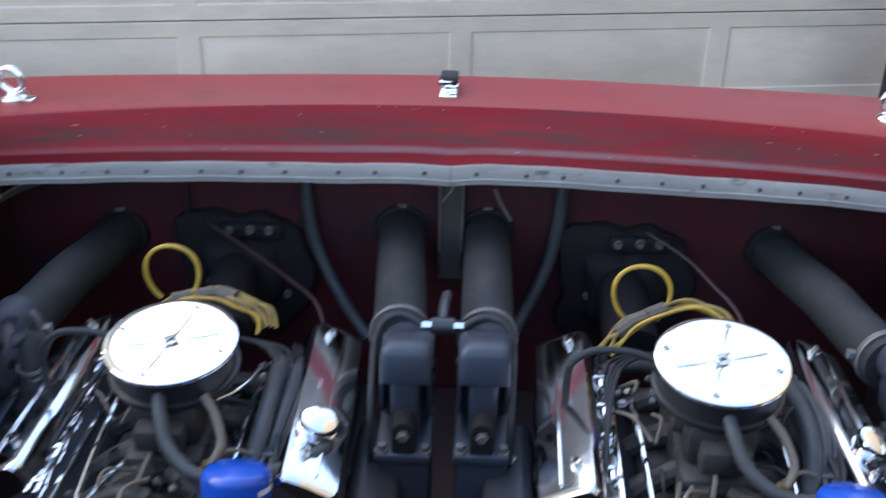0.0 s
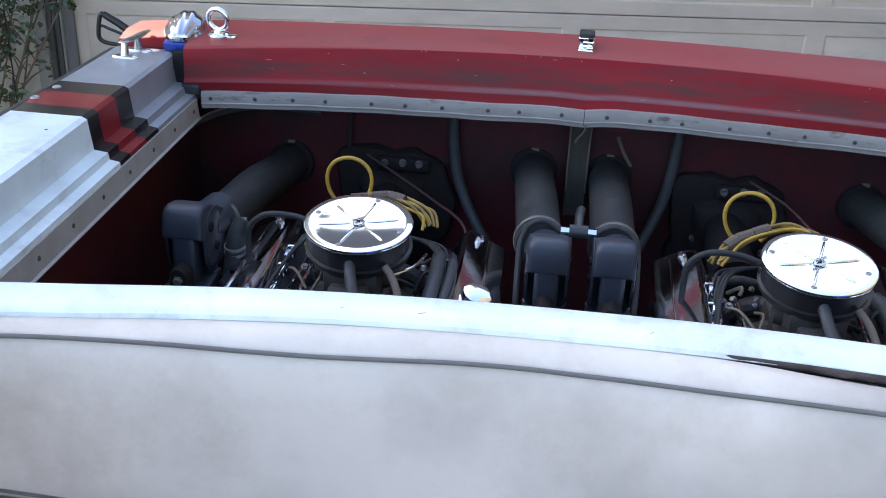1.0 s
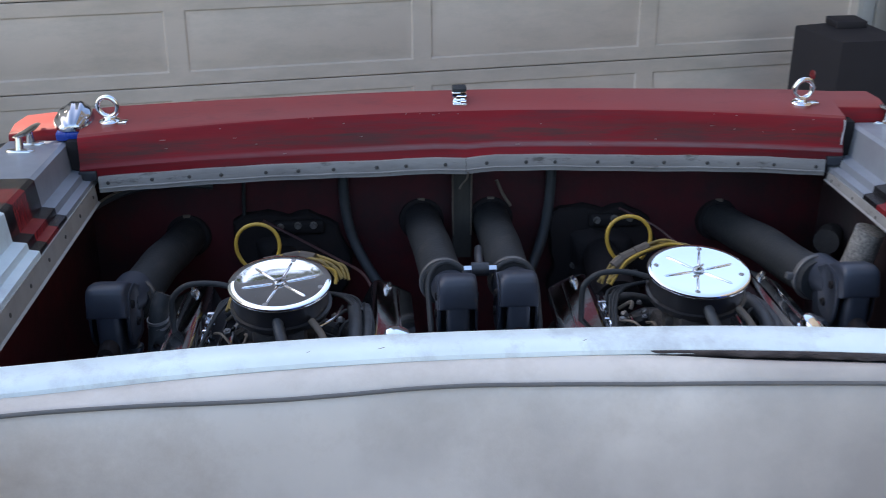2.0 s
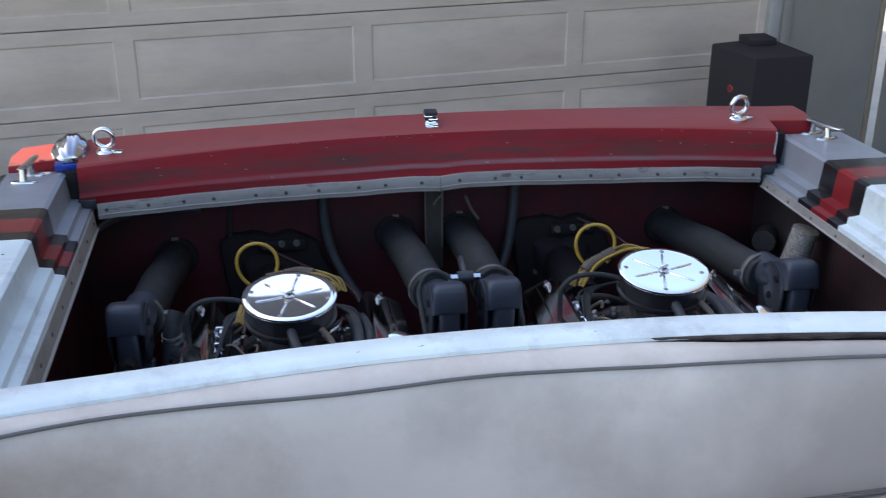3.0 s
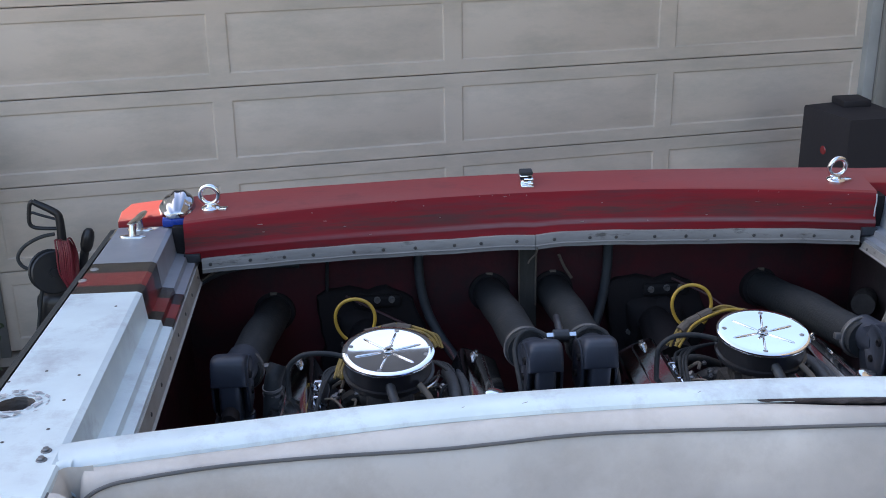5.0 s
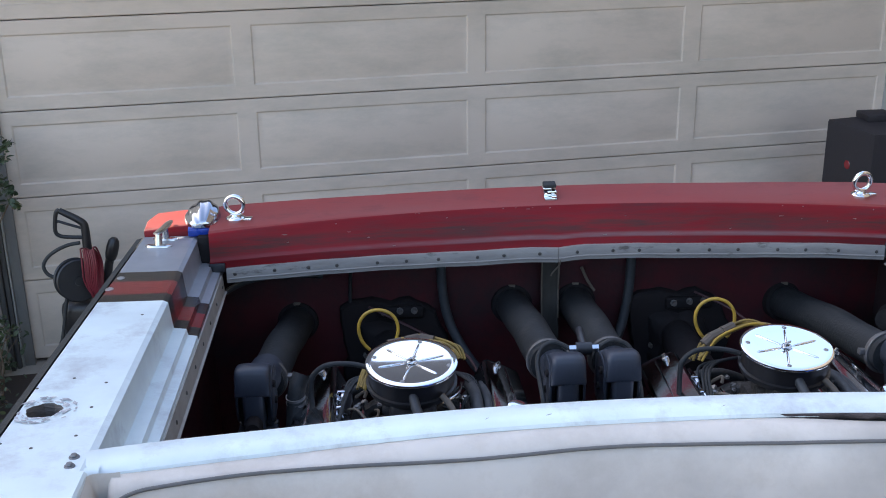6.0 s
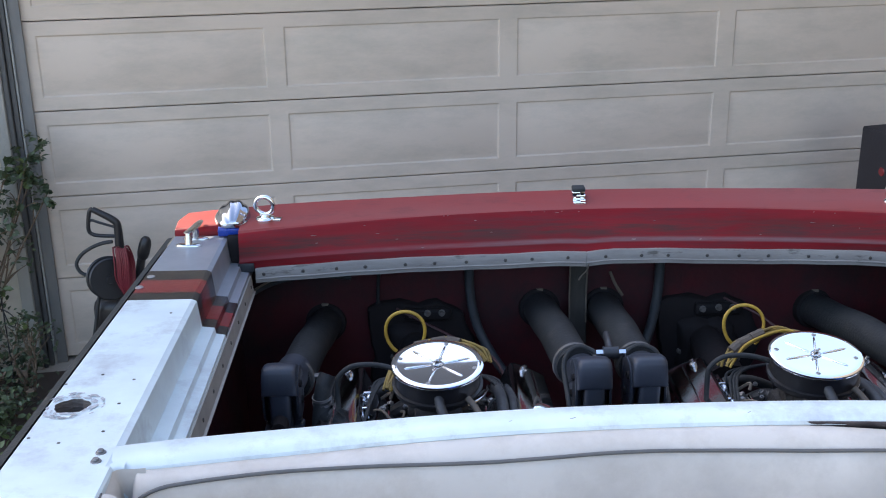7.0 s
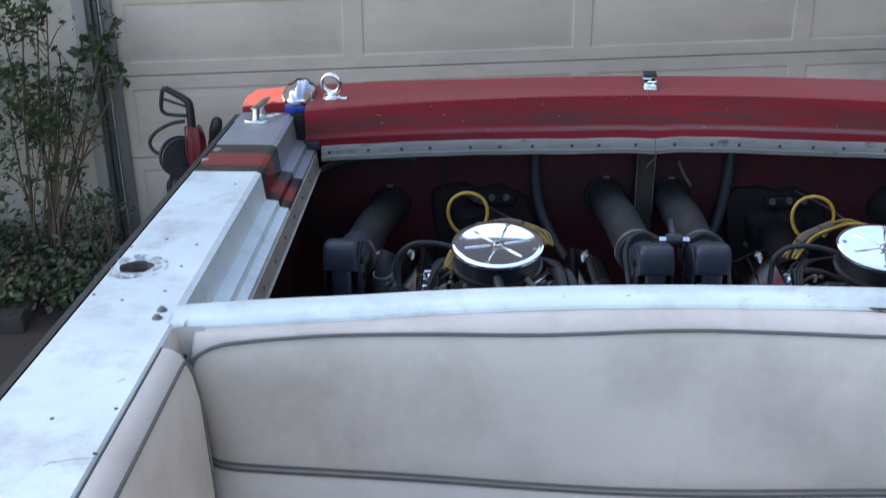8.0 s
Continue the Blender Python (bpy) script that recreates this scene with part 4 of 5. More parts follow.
# chromed stern light on the corner
light = new("stern_light")
light.parent = boat
light.matrix_basis = pose(-1.116, 0.046, 1.455, 4, 0, 6)
tagged(light, "stern light with a fluted chromed hood on a blue base")
bm = BM()
box(bm, -0.050, 0.050, -0.071, 0.06, -0.016, 0.008, 0.004)
part("base", bm, BLUE_TINT, light, "blue plastic base")
bm = BM()
rows = []
for i in range(25):
    u = i / 24
    k = math.sin(math.pi * (0.05 + 0.90 * u)) ** 0.5
    row = []
    for a in xs(-0.10, math.pi + 0.10, 44):
        g = 1 + 0.028 * math.cos(a * 11) + 0.012 * noise.noise(Vector((math.cos(a) * 2.4, u * 4.0, math.sin(a) * 2.4)))
        row.append(Vector((-0.004 + 0.058 * k * math.cos(a) * g, -0.066 + 0.135 * u, 0.012 + 0.060 * k * math.sin(a) * g * (0.74 + 0.36 * u) * (1 + 0.16 * math.cos(a)))))
    rows.append(row)
loft(bm, rows, caps=True)
part("hood", bm, HOOD, light, "fluted chromed hood", angle=50)
bm = BM()
tube(bm, [(-0.012, -0.020, 0.006), (-0.012, -0.020, 0.034)], 0.008, 12)
part("lens", bm, BLUE_TINT, light, "blue lens")

# ---- exhaust hoses ----
def exhaust_hose(a, b, r, clamp_turn):
    h = thing("exhaust_hose", "thick black rubber exhaust hose from riser to transom", "hose", tuple(b), group="exhaust hoses")
    a, b = Vector(a), Vector(b)
    o = b.copy()
    d = (a - b).normalized()
    bm = BM()
    mid = a.lerp(b, 0.5) + Vector((0, 0, 0.008))
    tube(bm, [b - o - d * 0.03, a.lerp(b, 0.75) - o, mid - o, a.lerp(b, 0.25) - o, a - o], r, 28, 8)
    part("tube", bm, RUBBER, h)
    m = Matrix.Translation(a - o - d * 0.030) @ d.to_track_quat("Z", "Y").to_matrix().to_4x4()
    bm = BM()
    revolve(bm, [(r - 0.002, -0.008), (r + 0.006, -0.008), (r + 0.0075, -0.005), (r + 0.0065, 0), (r + 0.0075, 0.005), (r + 0.006, 0.008), (r - 0.002, 0.008)], 32, m)
    c = part("clamp", bm, CLAMP, h, "steel band clamp")
    q = (a - o - d * 0.030) + (Vector((math.cos(clamp_turn), 0, math.sin(clamp_turn))) * (r + 0.010))
    bm = BM()
    box(bm, -0.012, 0.012, -0.010, 0.010, -0.009, 0.009, 0.003, m=Matrix.Translation(q) @ pose(0, 0, 0, 8, math.degrees(-clamp_turn), 0))
    part("clamp_screw", bm, CLAMP, c)
    m2 = Matrix.Translation(b - o - d * 0.005) @ d.to_track_quat("Z", "Y").to_matrix().to_4x4()
    bm = BM()
    revolve(bm, [(r, 0.02), (r + 0.012, 0.018), (r + 0.014, 0.0), (r + 0.014, -0.02)], 28, m2)
    # flange blackened to carry the shadow at the transom end
    part("flange", bm, MATT_BLACK, h)
    bm = BM()
    box(bm, -0.012, 0.012, -0.007, 0.004, r + 0.003, r + 0.014, 0.003)
    part("tag", bm, TAN, h)
    return h


exhaust_hose((-0.084, -0.452, 1.163), (-0.126, 0.15, 1.098), 0.057, 0.35)
exhaust_hose((0.095, -0.452, 1.163), (0.091, 0.15, 1.098), 0.057, math.pi - 0.35)
exhaust_hose((-0.903, -0.455, 1.137), (-0.852, 0.15, 1.060), 0.056, 0.05)
exhaust_hose((0.918, -0.452, 1.147), (0.815, 0.15, 1.075), 0.056, math.pi - 0.1)

# balance pipe joining the two middle risers
bp = thing("crossover_pipe", "black crossover fitting with chromed unions and hoses arching over the risers", "pipe fitting", (0.005, -0.49, 1.225))
bm = BM()
tube(bm, [(-0.022, 0, 0), (0.022, 0, 0)], 0.018, 14)
tube(bm, [(0, 0, 0), (0.0, 0.05, 0.012), (0.004, 0.10, 0.012)], 0.011, 12, 4)
part("body", bm, IRON, bp)
for s in (-1, 1):
    bm = BM()
    tube(bm, [(s * 0.022, 0, 0), (s * 0.042, 0, 0)], 0.0115, 6)
    part("union", bm, CHROME, bp, "chromed hex union")
    bm = BM()
    k = 0.0 if s < 0 else 0.008
    tube(bm, [(s * 0.042, 0, 0), (s * 0.060, 0.008, 0.009), (s * 0.088, 0.012, 0.016), (s * (0.118 + k), 0.006, 0.002), (s * (0.134 + k), -0.02, -0.028), (s * (0.134 + k), -0.08, -0.062), (s * (0.132 + k), -0.135, -0.092), (s * (0.131 + k), -0.165, -0.150), (s * (0.131 + k), -0.170, -0.24)], 0.0072, 10, 5)
    part("arched_hose", bm, RUBBER, bp, "thin black hose arching over the riser")

# ---- engines ----
def engine():
    e = thing("marine_engine", "grimy V8 marine engine with chromed covers and air cleaner", "engine", (-0.487, -0.675, 0.60), group="twin engines")
    O = 0.693

    def P(x, y, z):
        return Vector((x, y, z + O))

    T = Matrix.Translation((0, 0, O))
    # block
    bm = BM()
    box(bm, -0.20, 0.20, -0.34, 0.30, -0.69, -0.30, 0.03, m=T)
    for s in (-1, 1):
        box(bm, -0.085, 0.085, -0.30, 0.27, -0.09, 0.09, 0.02, m=T @ pose(s * 0.205, 0, -0.30, 0, s * 40, 0))
    part("block", bm, IRON, e, "greasy black engine block")
    bm = BM()
    box(bm, -0.14, 0.14, -0.40, -0.33, -0.56, -0.26, 0.03, m=T)
    revolve(bm, [(0.0, 0.05), (0.035, 0.05), (0.04, 0.03), (0.10, 0.03), (0.105, 0.02), (0.095, 0.012), (0.105, 0.0), (0.04, 0.0), (0.0, 0.0)], 28, T @ pose(0.0, -0.40, -0.42, 90, 0, 0))
    revolve(bm, [(0.0, 0.05), (0.03, 0.05), (0.07, 0.03), (0.075, 0.02), (0.068, 0.012), (0.075, 0.0), (0.0, 0.0)], 28, T @ pose(0.0, -0.41, -0.24, 90, 0, 0))
    part("front_cover", bm, CAST, e)
    # intake manifold with runners
    bm = BM()
    box(bm, -0.075, 0.075, -0.14, 0.14, -0.24, -0.165, 0.02, m=T)
    box(bm, -0.13, 0.13, -0.26, 0.24, -0.32, -0.23, 0.025, m=T)
    for s in (-1, 1):
        for y in (-0.19, -0.08, 0.04, 0.16):
            tube(bm, [P(s * 0.02, y * 0.7, -0.20), P(s * 0.08, y * 0.95, -0.205), P(s * 0.145, y, -0.25)], 0.024, 10, 4)
    rnd = random.Random(3)
    for k in range(16):
        x, y = rnd.uniform(-0.11, 0.11), rnd.uniform(-0.27, -0.10)
        w = rnd.uniform(0.010, 0.026)
        box(bm, x - w, x + w, y - w, y + w, -0.26, -0.225 + rnd.uniform(0, 0.04), 0.005, m=T)
    part("intake_manifold", bm, CAST, e, "grimy cast intake manifold")
    # thermostat housing and fittings
    bm = BM()
    revolve(bm, [(0.0, 0.06), (0.018, 0.06), (0.026, 0.045), (0.03, 0.02), (0.036, 0.0), (0.036, -0.03)], 18, T @ pose(-0.01, -0.24, -0.215))
    tube(bm, [P(-0.01, -0.24, -0.17), P(-0.05, -0.235, -0.165), P(-0.10, -0.25, -0.19), P(-0.15, -0.29, -0.24)], 0.017, 12, 5)
    part("thermostat_housing", bm, CAST, e)
    bm = BM()
    revolve(bm, [(0.0, 0.03), (0.012, 0.03), (0.014, 0.018), (0.019, 0.017), (0.019, 0.0), (0.012, -0.001), (0.012, -0.03)], 6, T @ pose(0.095, -0.175, -0.17, -20, 0, 0))
    part("brass_fitting", bm, material("brass", (0.42, 0.31, 0.12), 0.4, 0.8, scale=30), e, "dull brass pipe fitting")
    # carburettor
    bm = BM()
    box(bm, -0.062, 0.062, -0.10, 0.085, -0.165, -0.075, 0.012, m=T)
    box(bm, -0.045, 0.045, -0.145, -0.10, -0.15, -0.10, 0.010, m=T)
    for s in (-1, 1):
        revolve(bm, [(0.0, 0.015), (0.02, 0.015), (0.024, 0.0), (0.024, -0.02)], 14, T @ pose(s * 0.065, -0.02, -0.125, 0, s * 90, 0))
    part("carburettor", bm, CAST, e)
    # air cleaner, tipped a little forward
    A = T @ pose(0, 0, 0, 5.9, 0, 0)
    bm = BM()
    revolve(bm, [(0.0, -0.082), (0.10, -0.082), (0.116, -0.075), (0.121, -0.064), (0.121, -0.058), (0.114, -0.056), (0.112, -0.012), (0.10, -0.008)], 48, A)
    ac = part("air_cleaner", bm, PLASTIC, e, "black air filter with a flat chromed lid")
    bm = BM()
    R = 0.1225
    revolve(bm, [(0.0, -0.0030), (0.030, -0.0028), (0.060, -0.0022), (0.085, -0.0012), (0.105, 0.0), (R - 0.004, 0.0004), (R - 0.0010, -0.0010), (R, -0.0035), (R - 0.001, -0.008), (R - 0.004, -0.009), (R - 0.006, -0.007), (0.0, -0.008)], 72, A)
    lid = part("lid", bm, CHROME_LID, ac, "polished chromed lid with pressed ribs", angle=40)
    for k in range(6):
        a = radians(75 + 60 * k)
        bm = BM()
        loft(bm, [[A @ (pose(0, 0, 0, 0, 0, math.degrees(a)) @ Vector((x, w * math.cos(b), -0.0030 + 0.0030 * (x / 0.105) ** 2 + h * math.sin(b)))) for b in xs(0, math.pi, 6)] for x, w, h in ((0.016, 0.0008, 0.0006), (0.022, 0.0030, 0.0030), (0.085, 0.0030, 0.0030), (0.091, 0.0008, 0.0004))])
        part("rib", bm, CHROME_LID, lid)
    bm = BM()
    revolve(bm, [(0.0, 0.010), (0.005, 0.009), (0.007, 0.003), (0.013, 0.002), (0.014, 0.0005)], 14, A)
    box(bm, -0.016, 0.016, -0.0025, 0.0025, 0.006, 0.011, 0.0015, m=A @ pose(0, 0, 0, 0, 0, 35))
    part("wing_nut", bm, STEEL, ac, "steel wing nut")
    for k in range(4):
        a = radians(75 + 90 * k)
        bm = BM()
        revolve(bm, [(0.0, 0.0006), (0.0028, 0.0008), (0.0042, 0.0018), (0.0058, 0.0012), (0.0066, -0.0004)], 12, A @ Matrix.Translation((0.101 * math.cos(a), 0.101 * math.sin(a), 0)))
        part("lid_rivet", bm, BOLT, lid)
    # valve covers
    for s in (-1, 1):
        M = T @ pose(s * 0.256, 0.045, -0.184, -2.6, s * 24, 0)
        bm = BM()
        rows = []
        for y, k in ((-0.265, 0.80), (-0.258, 0.95), (-0.245, 1.0), (0.240, 1.0), (0.258, 0.95), (0.265, 0.80)):
            rows.append([M @ Vector((s * u * k, y, z * (0.4 + 0.6 * k))) for u, z in ((-0.057, -0.050), (-0.055, 0.014), (-0.051, 0.025), (-0.044, 0.032), (-0.036, 0.034), (0.012, 0.035), (0.058, 0.031), (0.065, 0.026), (0.069, 0.015), (0.070, -0.050))])
        loft(bm, rows, caps=True)
        vc = part("valve_cover", bm, COVER_CHROME, e, "chromed valve cover", angle=30)
        bm = BM()
        box(bm, -0.074, 0.074, -0.275, 0.275, -0.058, -0.050, 0.003, m=M)
        part("flange", bm, CHROME, vc)
        bm = BM()
        box(bm, s * 0.016 - 0.0030, s * 0.016 + 0.0030, -0.235, 0.235, 0.033, 0.0395, 0.0022, m=M)
        part("rib", bm, CHROME, vc)
        for y in (-0.20, 0.235):
            bm = BM()
            revolve(bm, [(0.0, 0.018), (0.006, 0.018), (0.007, 0.010), (0.011, 0.009), (0.011, 0.0)], 10, M @ Matrix.Translation((s * -0.014, y * 0.93, 0.034)))
            part("hold_down", bm, STEEL, vc)
        # chromed fuel and breather tubes beside the covers
        bm = BM()
        tube(bm, [P(s * 0.135, 0.10, -0.175), P(s * 0.132, 0.0, -0.172), P(s * 0.128, -0.14, -0.175), P(s * 0.124, -0.27, -0.19)], 0.0055, 10, 4)
        part("chromed_tube", bm, CHROME, e)
        # spark plug leads in looms
        bm = BM()
        for k in range(4):
            y = 0.13 - 0.10 * k
            tube(bm, [P(s * 0.05, 0.21, -0.13), P(s * 0.16, 0.20 - 0.02 * k, -0.145 + 0.004 * k), P(s * (0.185 + 0.007 * k), y + 0.04, -0.165), P(s * 0.20, y, -0.21), P(s * 0.26, y - 0.02, -0.28)], 0.0045, 8, 5)
        part("ignition_lead", bm, RUBBER, e)
        for k in range(5):
            bm = BM()
            y = 0.165 - 0.092 * k
            c = s * (0.200 if s < 0 else 0.190)
            for d in (-0.0085, 0.0085):
                box(bm, c + d - 0.0052, c + d + 0.0052, y - 0.034, y + 0.034, -0.185, -0.164, 0.003, m=T)
            box(bm, c - 0.015, c + 0.015, y - 0.010, y + 0.004, -0.185, -0.161, 0.003, m=T)
            part("lead_bracket", bm, COVER_CHROME if s < 0 else IRON, e)
        # exhaust manifold
        bm = BM()
        box(bm, -0.050, 0.050, -0.30, 0.16, -0.065, 0.065, 0.025, 3, m=T @ pose(s * 0.365, 0, -0.345, 0, s * 12, 0))
        for y in (-0.24, -0.10, 0.04):
            box(bm, -0.030, 0.030, -0.030, 0.030, -0.02, 0.02, 0.012, m=T @ pose(s * 0.315, y, -0.33, 0, 0, 0))
        em = part("exhaust_manifold", bm, IRON, e, "black painted exhaust manifold")
        for y in (-0.27, -0.12, 0.03):
            bm = BM()
            revolve(bm, [(0.0, 0.012), (0.010, 0.012), (0.010, 0.0), (0.015, -0.001), (0.015, -0.006)], 6, T @ pose(s * 0.372, y, -0.275, 0, s * 12, 0))
            part("bolt", bm, BOLT, em)
        # riser elbow: a boxy casting with a flat front, a narrower neck below and a bolted flange
        X = s * 0.427
        bm = BM()
        side_prof = [(0.210, -0.096), (0.168, -0.072), (0.112, -0.042), (0.075, -0.031), (0.054, -0.031), (0.045, -0.036), (0.040, -0.046), (0.026, -0.094), (0.028, -0.102), (0.040, -0.110), (0.080, -0.122), (0.100, -0.160), (0.110, -0.236), (0.200, -0.236), (0.218, -0.190)]
        rows = []
        for dx, k in ((-0.047, 0.86), (-0.046, 0.91), (-0.042, 0.955), (-0.035, 0.985), (-0.024, 1.0), (0.024, 1.0), (0.035, 0.985), (0.042, 0.955), (0.046, 0.91), (0.047, 0.86)):
            rows.append([Vector((X + dx, 0.13 + (y - 0.13) * (k + 1) / 2, O - 0.13 + (z + 0.13) * k)) for y, z in side_prof])
        loft(bm, rows, close=True, caps=True)
        tube(bm, [P(X, 0.16, -0.128), P(s * 0.418, 0.21, -0.137), P(s * 0.411, 0.275, -0.142)], (0.052, 0.049), 28, 5)
        box(bm, X - 0.028, X + 0.028, 0.030, 0.13, -0.238, -0.085, 0.013, 3, m=T)
        r = part("riser", bm, RISER, e, "blue-black cast exhaust riser elbow")
        bm = BM()
        box(bm, X - 0.054, X + 0.054, -0.020, 0.150, -0.256, -0.234, 0.006, m=T)
        box(bm, X - 0.050, X + 0.050, -0.012, 0.150, -0.52, -0.257, 0.012, m=T)
        part("flange", bm, RISER, r)
        # arched drain boot on the front of the neck
        bm = BM()
        loft(bm, [[P(X + w * math.cos(a) * k, y, -0.186 + 0.026 * k * math.sin(a) if a <= math.pi else -0.186) for a in xs(0, math.pi, 10)] + [P(X - w * k, y, -0.233), P(X + w * k, y, -0.233)]
                  for y, w, k in ((0.034, 0.023, 1.0), (-0.004, 0.023, 1.0), (-0.012, 0.023, 0.86))], close=True, caps=True)
        part("drain_boot", bm, MATT_BLACK, r)
        bm = BM()
        revolve(bm, [(0.0, 0.010), (0.009, 0.010), (0.010, 0.004), (0.013, 0.003), (0.013, -0.002)], 6, T @ pose(X, -0.012, -0.192, 90, 0, 0))
        part("plug", bm, PLATE_BOLT, r)
        for dx, y in ((-0.041, -0.004), (0.041, -0.004), (-0.041, 0.125), (0.041, 0.125)):
            bm = BM()
            revolve(bm, [(0.0, 0.016), (0.009, 0.016), (0.009, 0.004), (0.013, 0.003), (0.013, 0.0)], 6, T @ pose(X + dx, y, -0.234))
            part("bolt", bm, PLATE_BOLT, r)
        # oval side covers with two cap screws each
        for q in (-1, 1):
            bm = BM()
            ring = [(0.118 + 0.062 * math.copysign(abs(math.cos(a)) ** 0.75, math.cos(a)), -0.136 + 0.076 * math.copysign(abs(math.sin(a)) ** 0.75, math.sin(a))) for a in xs(0, 2 * math.pi * 23 / 24, 23)]
            loft(bm, [[P(X + q * d, 0.118 + (y - 0.118) * k, -0.136 + (z + 0.136) * k) for y, z in ring] for d, k in ((0.043, 1.0), (0.0488, 1.0), (0.0505, 0.95), (0.0505, 0.84), (0.0488, 0.80))], close=True, caps=True)
            sc = part("side_cover", bm, RISER, r)
            for y, z in ((0.098, -0.100), (0.132, -0.165)):
                bm = BM()
                revolve(bm, [(0.0, 0.002), (0.006, 0.002), (0.007, 0.006), (0.010, 0.006), (0.011, 0.0)], 10, T @ pose(X + q * 0.0488, y, z, 0, q * 90, 0))
                part("cap_screw", bm, MATT_BLACK, sc)
    # oil filler cap on the starboard cover
    M = T @ pose(0.268, -0.060, -0.158, 10, 16, 0)
    bm = BM()
    revolve(bm, [(0.0, 0.050), (0.026, 0.050), (0.033, 0.047), (0.036, 0.041), (0.036, 0.033), (0.031, 0.031), (0.031, 0.022), (0.036, 0.020), (0.036, 0.010), (0.030, 0.008), (0.030, -0.03)], 28, M)
    part("oil_cap", bm, CHROME, e, "chromed push-in breather cap")
    # oil filter standing at the front
    bm = BM()
    revolve(bm, [(0.0, 0.050), (0.016, 0.051), (0.020, 0.049), (0.046, 0.047), (0.053, 0.043), (0.057, 0.035), (0.058, 0.026), (0.058, -0.07), (0.054, -0.075), (0.0, -0.075)], 32, T @ pose(0.172, -0.285, -0.108, -20, 0, 0))
    of = part("oil_filter", bm, BLUE, e, "glossy blue oil filter canister")
    for k in range(3):
        bm = BM()
        loft(bm, [[T @ pose(0.172, -0.285, -0.108, -20, 0, 0) @ Vector((0.0586 * math.cos(a), 0.0586 * math.sin(a), z)) for a in xs(radians(-40), radians(5 - 14 * k), 6)] for z in (0.012 - 0.020 * k, 0.022 - 0.020 * k)])
        part("label_bar", bm, LABEL_WHITE if k == 0 else BAND_RED, of)
    # hoses
    def hose(name, pts, r, mat, label="", ripple=0.0):
        b = BM()
        tube(b, [P(*p) for p in pts], r, 12, 8, ripple=ripple)
        return part(name, b, mat, e, label)

    hose("vent_hose", [(0.0, -0.100, -0.050), (0.008, -0.132, -0.072), (0.030, -0.175, -0.108), (0.080, -0.210, -0.132), (0.14, -0.215, -0.136), (0.20, -0.195, -0.138), (0.254, -0.150, -0.150), (0.292, -0.10, -0.155), (0.288, -0.07, -0.165)], 0.0125, HOSE, "ribbed blue-grey vent hose", 0.0012)
    hose("fuel_hose", [(0.075, -0.085, -0.06), (0.10, -0.11, -0.085), (0.115, -0.145, -0.12), (0.10, -0.172, -0.145)], 0.0085, TAN, "brownish fuel hose")
    hose("breather_hose", [(-0.100, 0.045, -0.042), (-0.150, 0.056, -0.031), (-0.200, 0.056, -0.027), (-0.235, 0.056, -0.034), (-0.262, 0.054, -0.056), (-0.270, 0.050, -0.080), (-0.270, 0.046, -0.155)], 0.0072, RUBBER, "black breather hose")
    hose("coolant_hose", [(0.165, 0.17, -0.16), (0.172, 0.06, -0.135), (0.172, -0.05, -0.14), (0.155, -0.14, -0.19), (0.12, -0.19, -0.25)], 0.017, HOSE, "grey coolant hose")
    hose("coolant_hose", [(0.20, 0.16, -0.165), (0.204, 0.06, -0.145), (0.20, -0.04, -0.15), (0.18, -0.12, -0.20)], 0.011, HOSE)
    hose("coolant_hose", [(-0.30, 0.20, -0.30), (-0.20, 0.24, -0.22), (-0.10, 0.25, -0.20), (0.0, 0.26, -0.24)], 0.016, RUBBER)
    # linkage, wires and clutter in the valley
    rnd = random.Random(21)
    bm = BM()
    for k in range(14):
        a = Vector((rnd.uniform(-0.15, 0.15), rnd.uniform(-0.26, 0.20), rnd.uniform(-0.21, -0.15)))
        b = a + Vector((rnd.uniform(-0.10, 0.10), rnd.uniform(-0.14, 0.10), rnd.uniform(-0.05, 0.01)))
        m = a.lerp(b, 0.5) + Vector((rnd.uniform(-0.02, 0.02), 0, 0.02))
        tube(bm, [P(*a), P(*m), P(*b)], rnd.uniform(0.0025, 0.005), 6, 5)
    tagged(part("wiring", bm, TAN, e, "grimy wiring"), kind="stuff")
    bm = BM()
    for k in range(34):
        x, y = rnd.uniform(-0.16, 0.16), rnd.choice((rnd.uniform(-0.30, -0.13), rnd.uniform(0.10, 0.24)))
        r = rnd.uniform(0.004, 0.008)
        revolve(bm, [(0.0, r), (r * 0.8, r), (r, r * 0.4), (r * 1.5, r * 0.3), (r * 1.5, -r)], 6, T @ pose(x, y, -0.222 + rnd.uniform(-0.01, 0.045), rnd.uniform(-40, 40), rnd.uniform(-40, 40), 0))
    tagged(part("manifold_hardware", bm, BOLT, e, "scattered dull bolt heads"), kind="stuff")
    bm = BM()
    for k in range(16):
        a = Vector((rnd.uniform(-0.20, 0.20), rnd.uniform(-0.32, 0.24), rnd.uniform(-0.22, -0.15)))
        b = a + Vector((rnd.uniform(-0.12, 0.12), rnd.uniform(-0.16, 0.12), rnd.uniform(-0.06, 0.02)))
        m = a.lerp(b, 0.5) + Vector((rnd.uniform(-0.03, 0.03), 0, 0.025))
        tube(bm, [P(*a), P(*m), P(*b)], rnd.uniform(0.003, 0.006), 6, 5)
    tagged(part("black_wiring", bm, RUBBER, e, "black wires across the manifold"), kind="stuff")
    bm = BM()
    tube(bm, [P(0.06, -0.03, -0.12), P(0.12, 0.02, -0.115), P(0.14, 0.12, -0.13)], 0.004, 8, 4)
    part("throttle_rod", bm, STEEL, e)
    bm = BM()
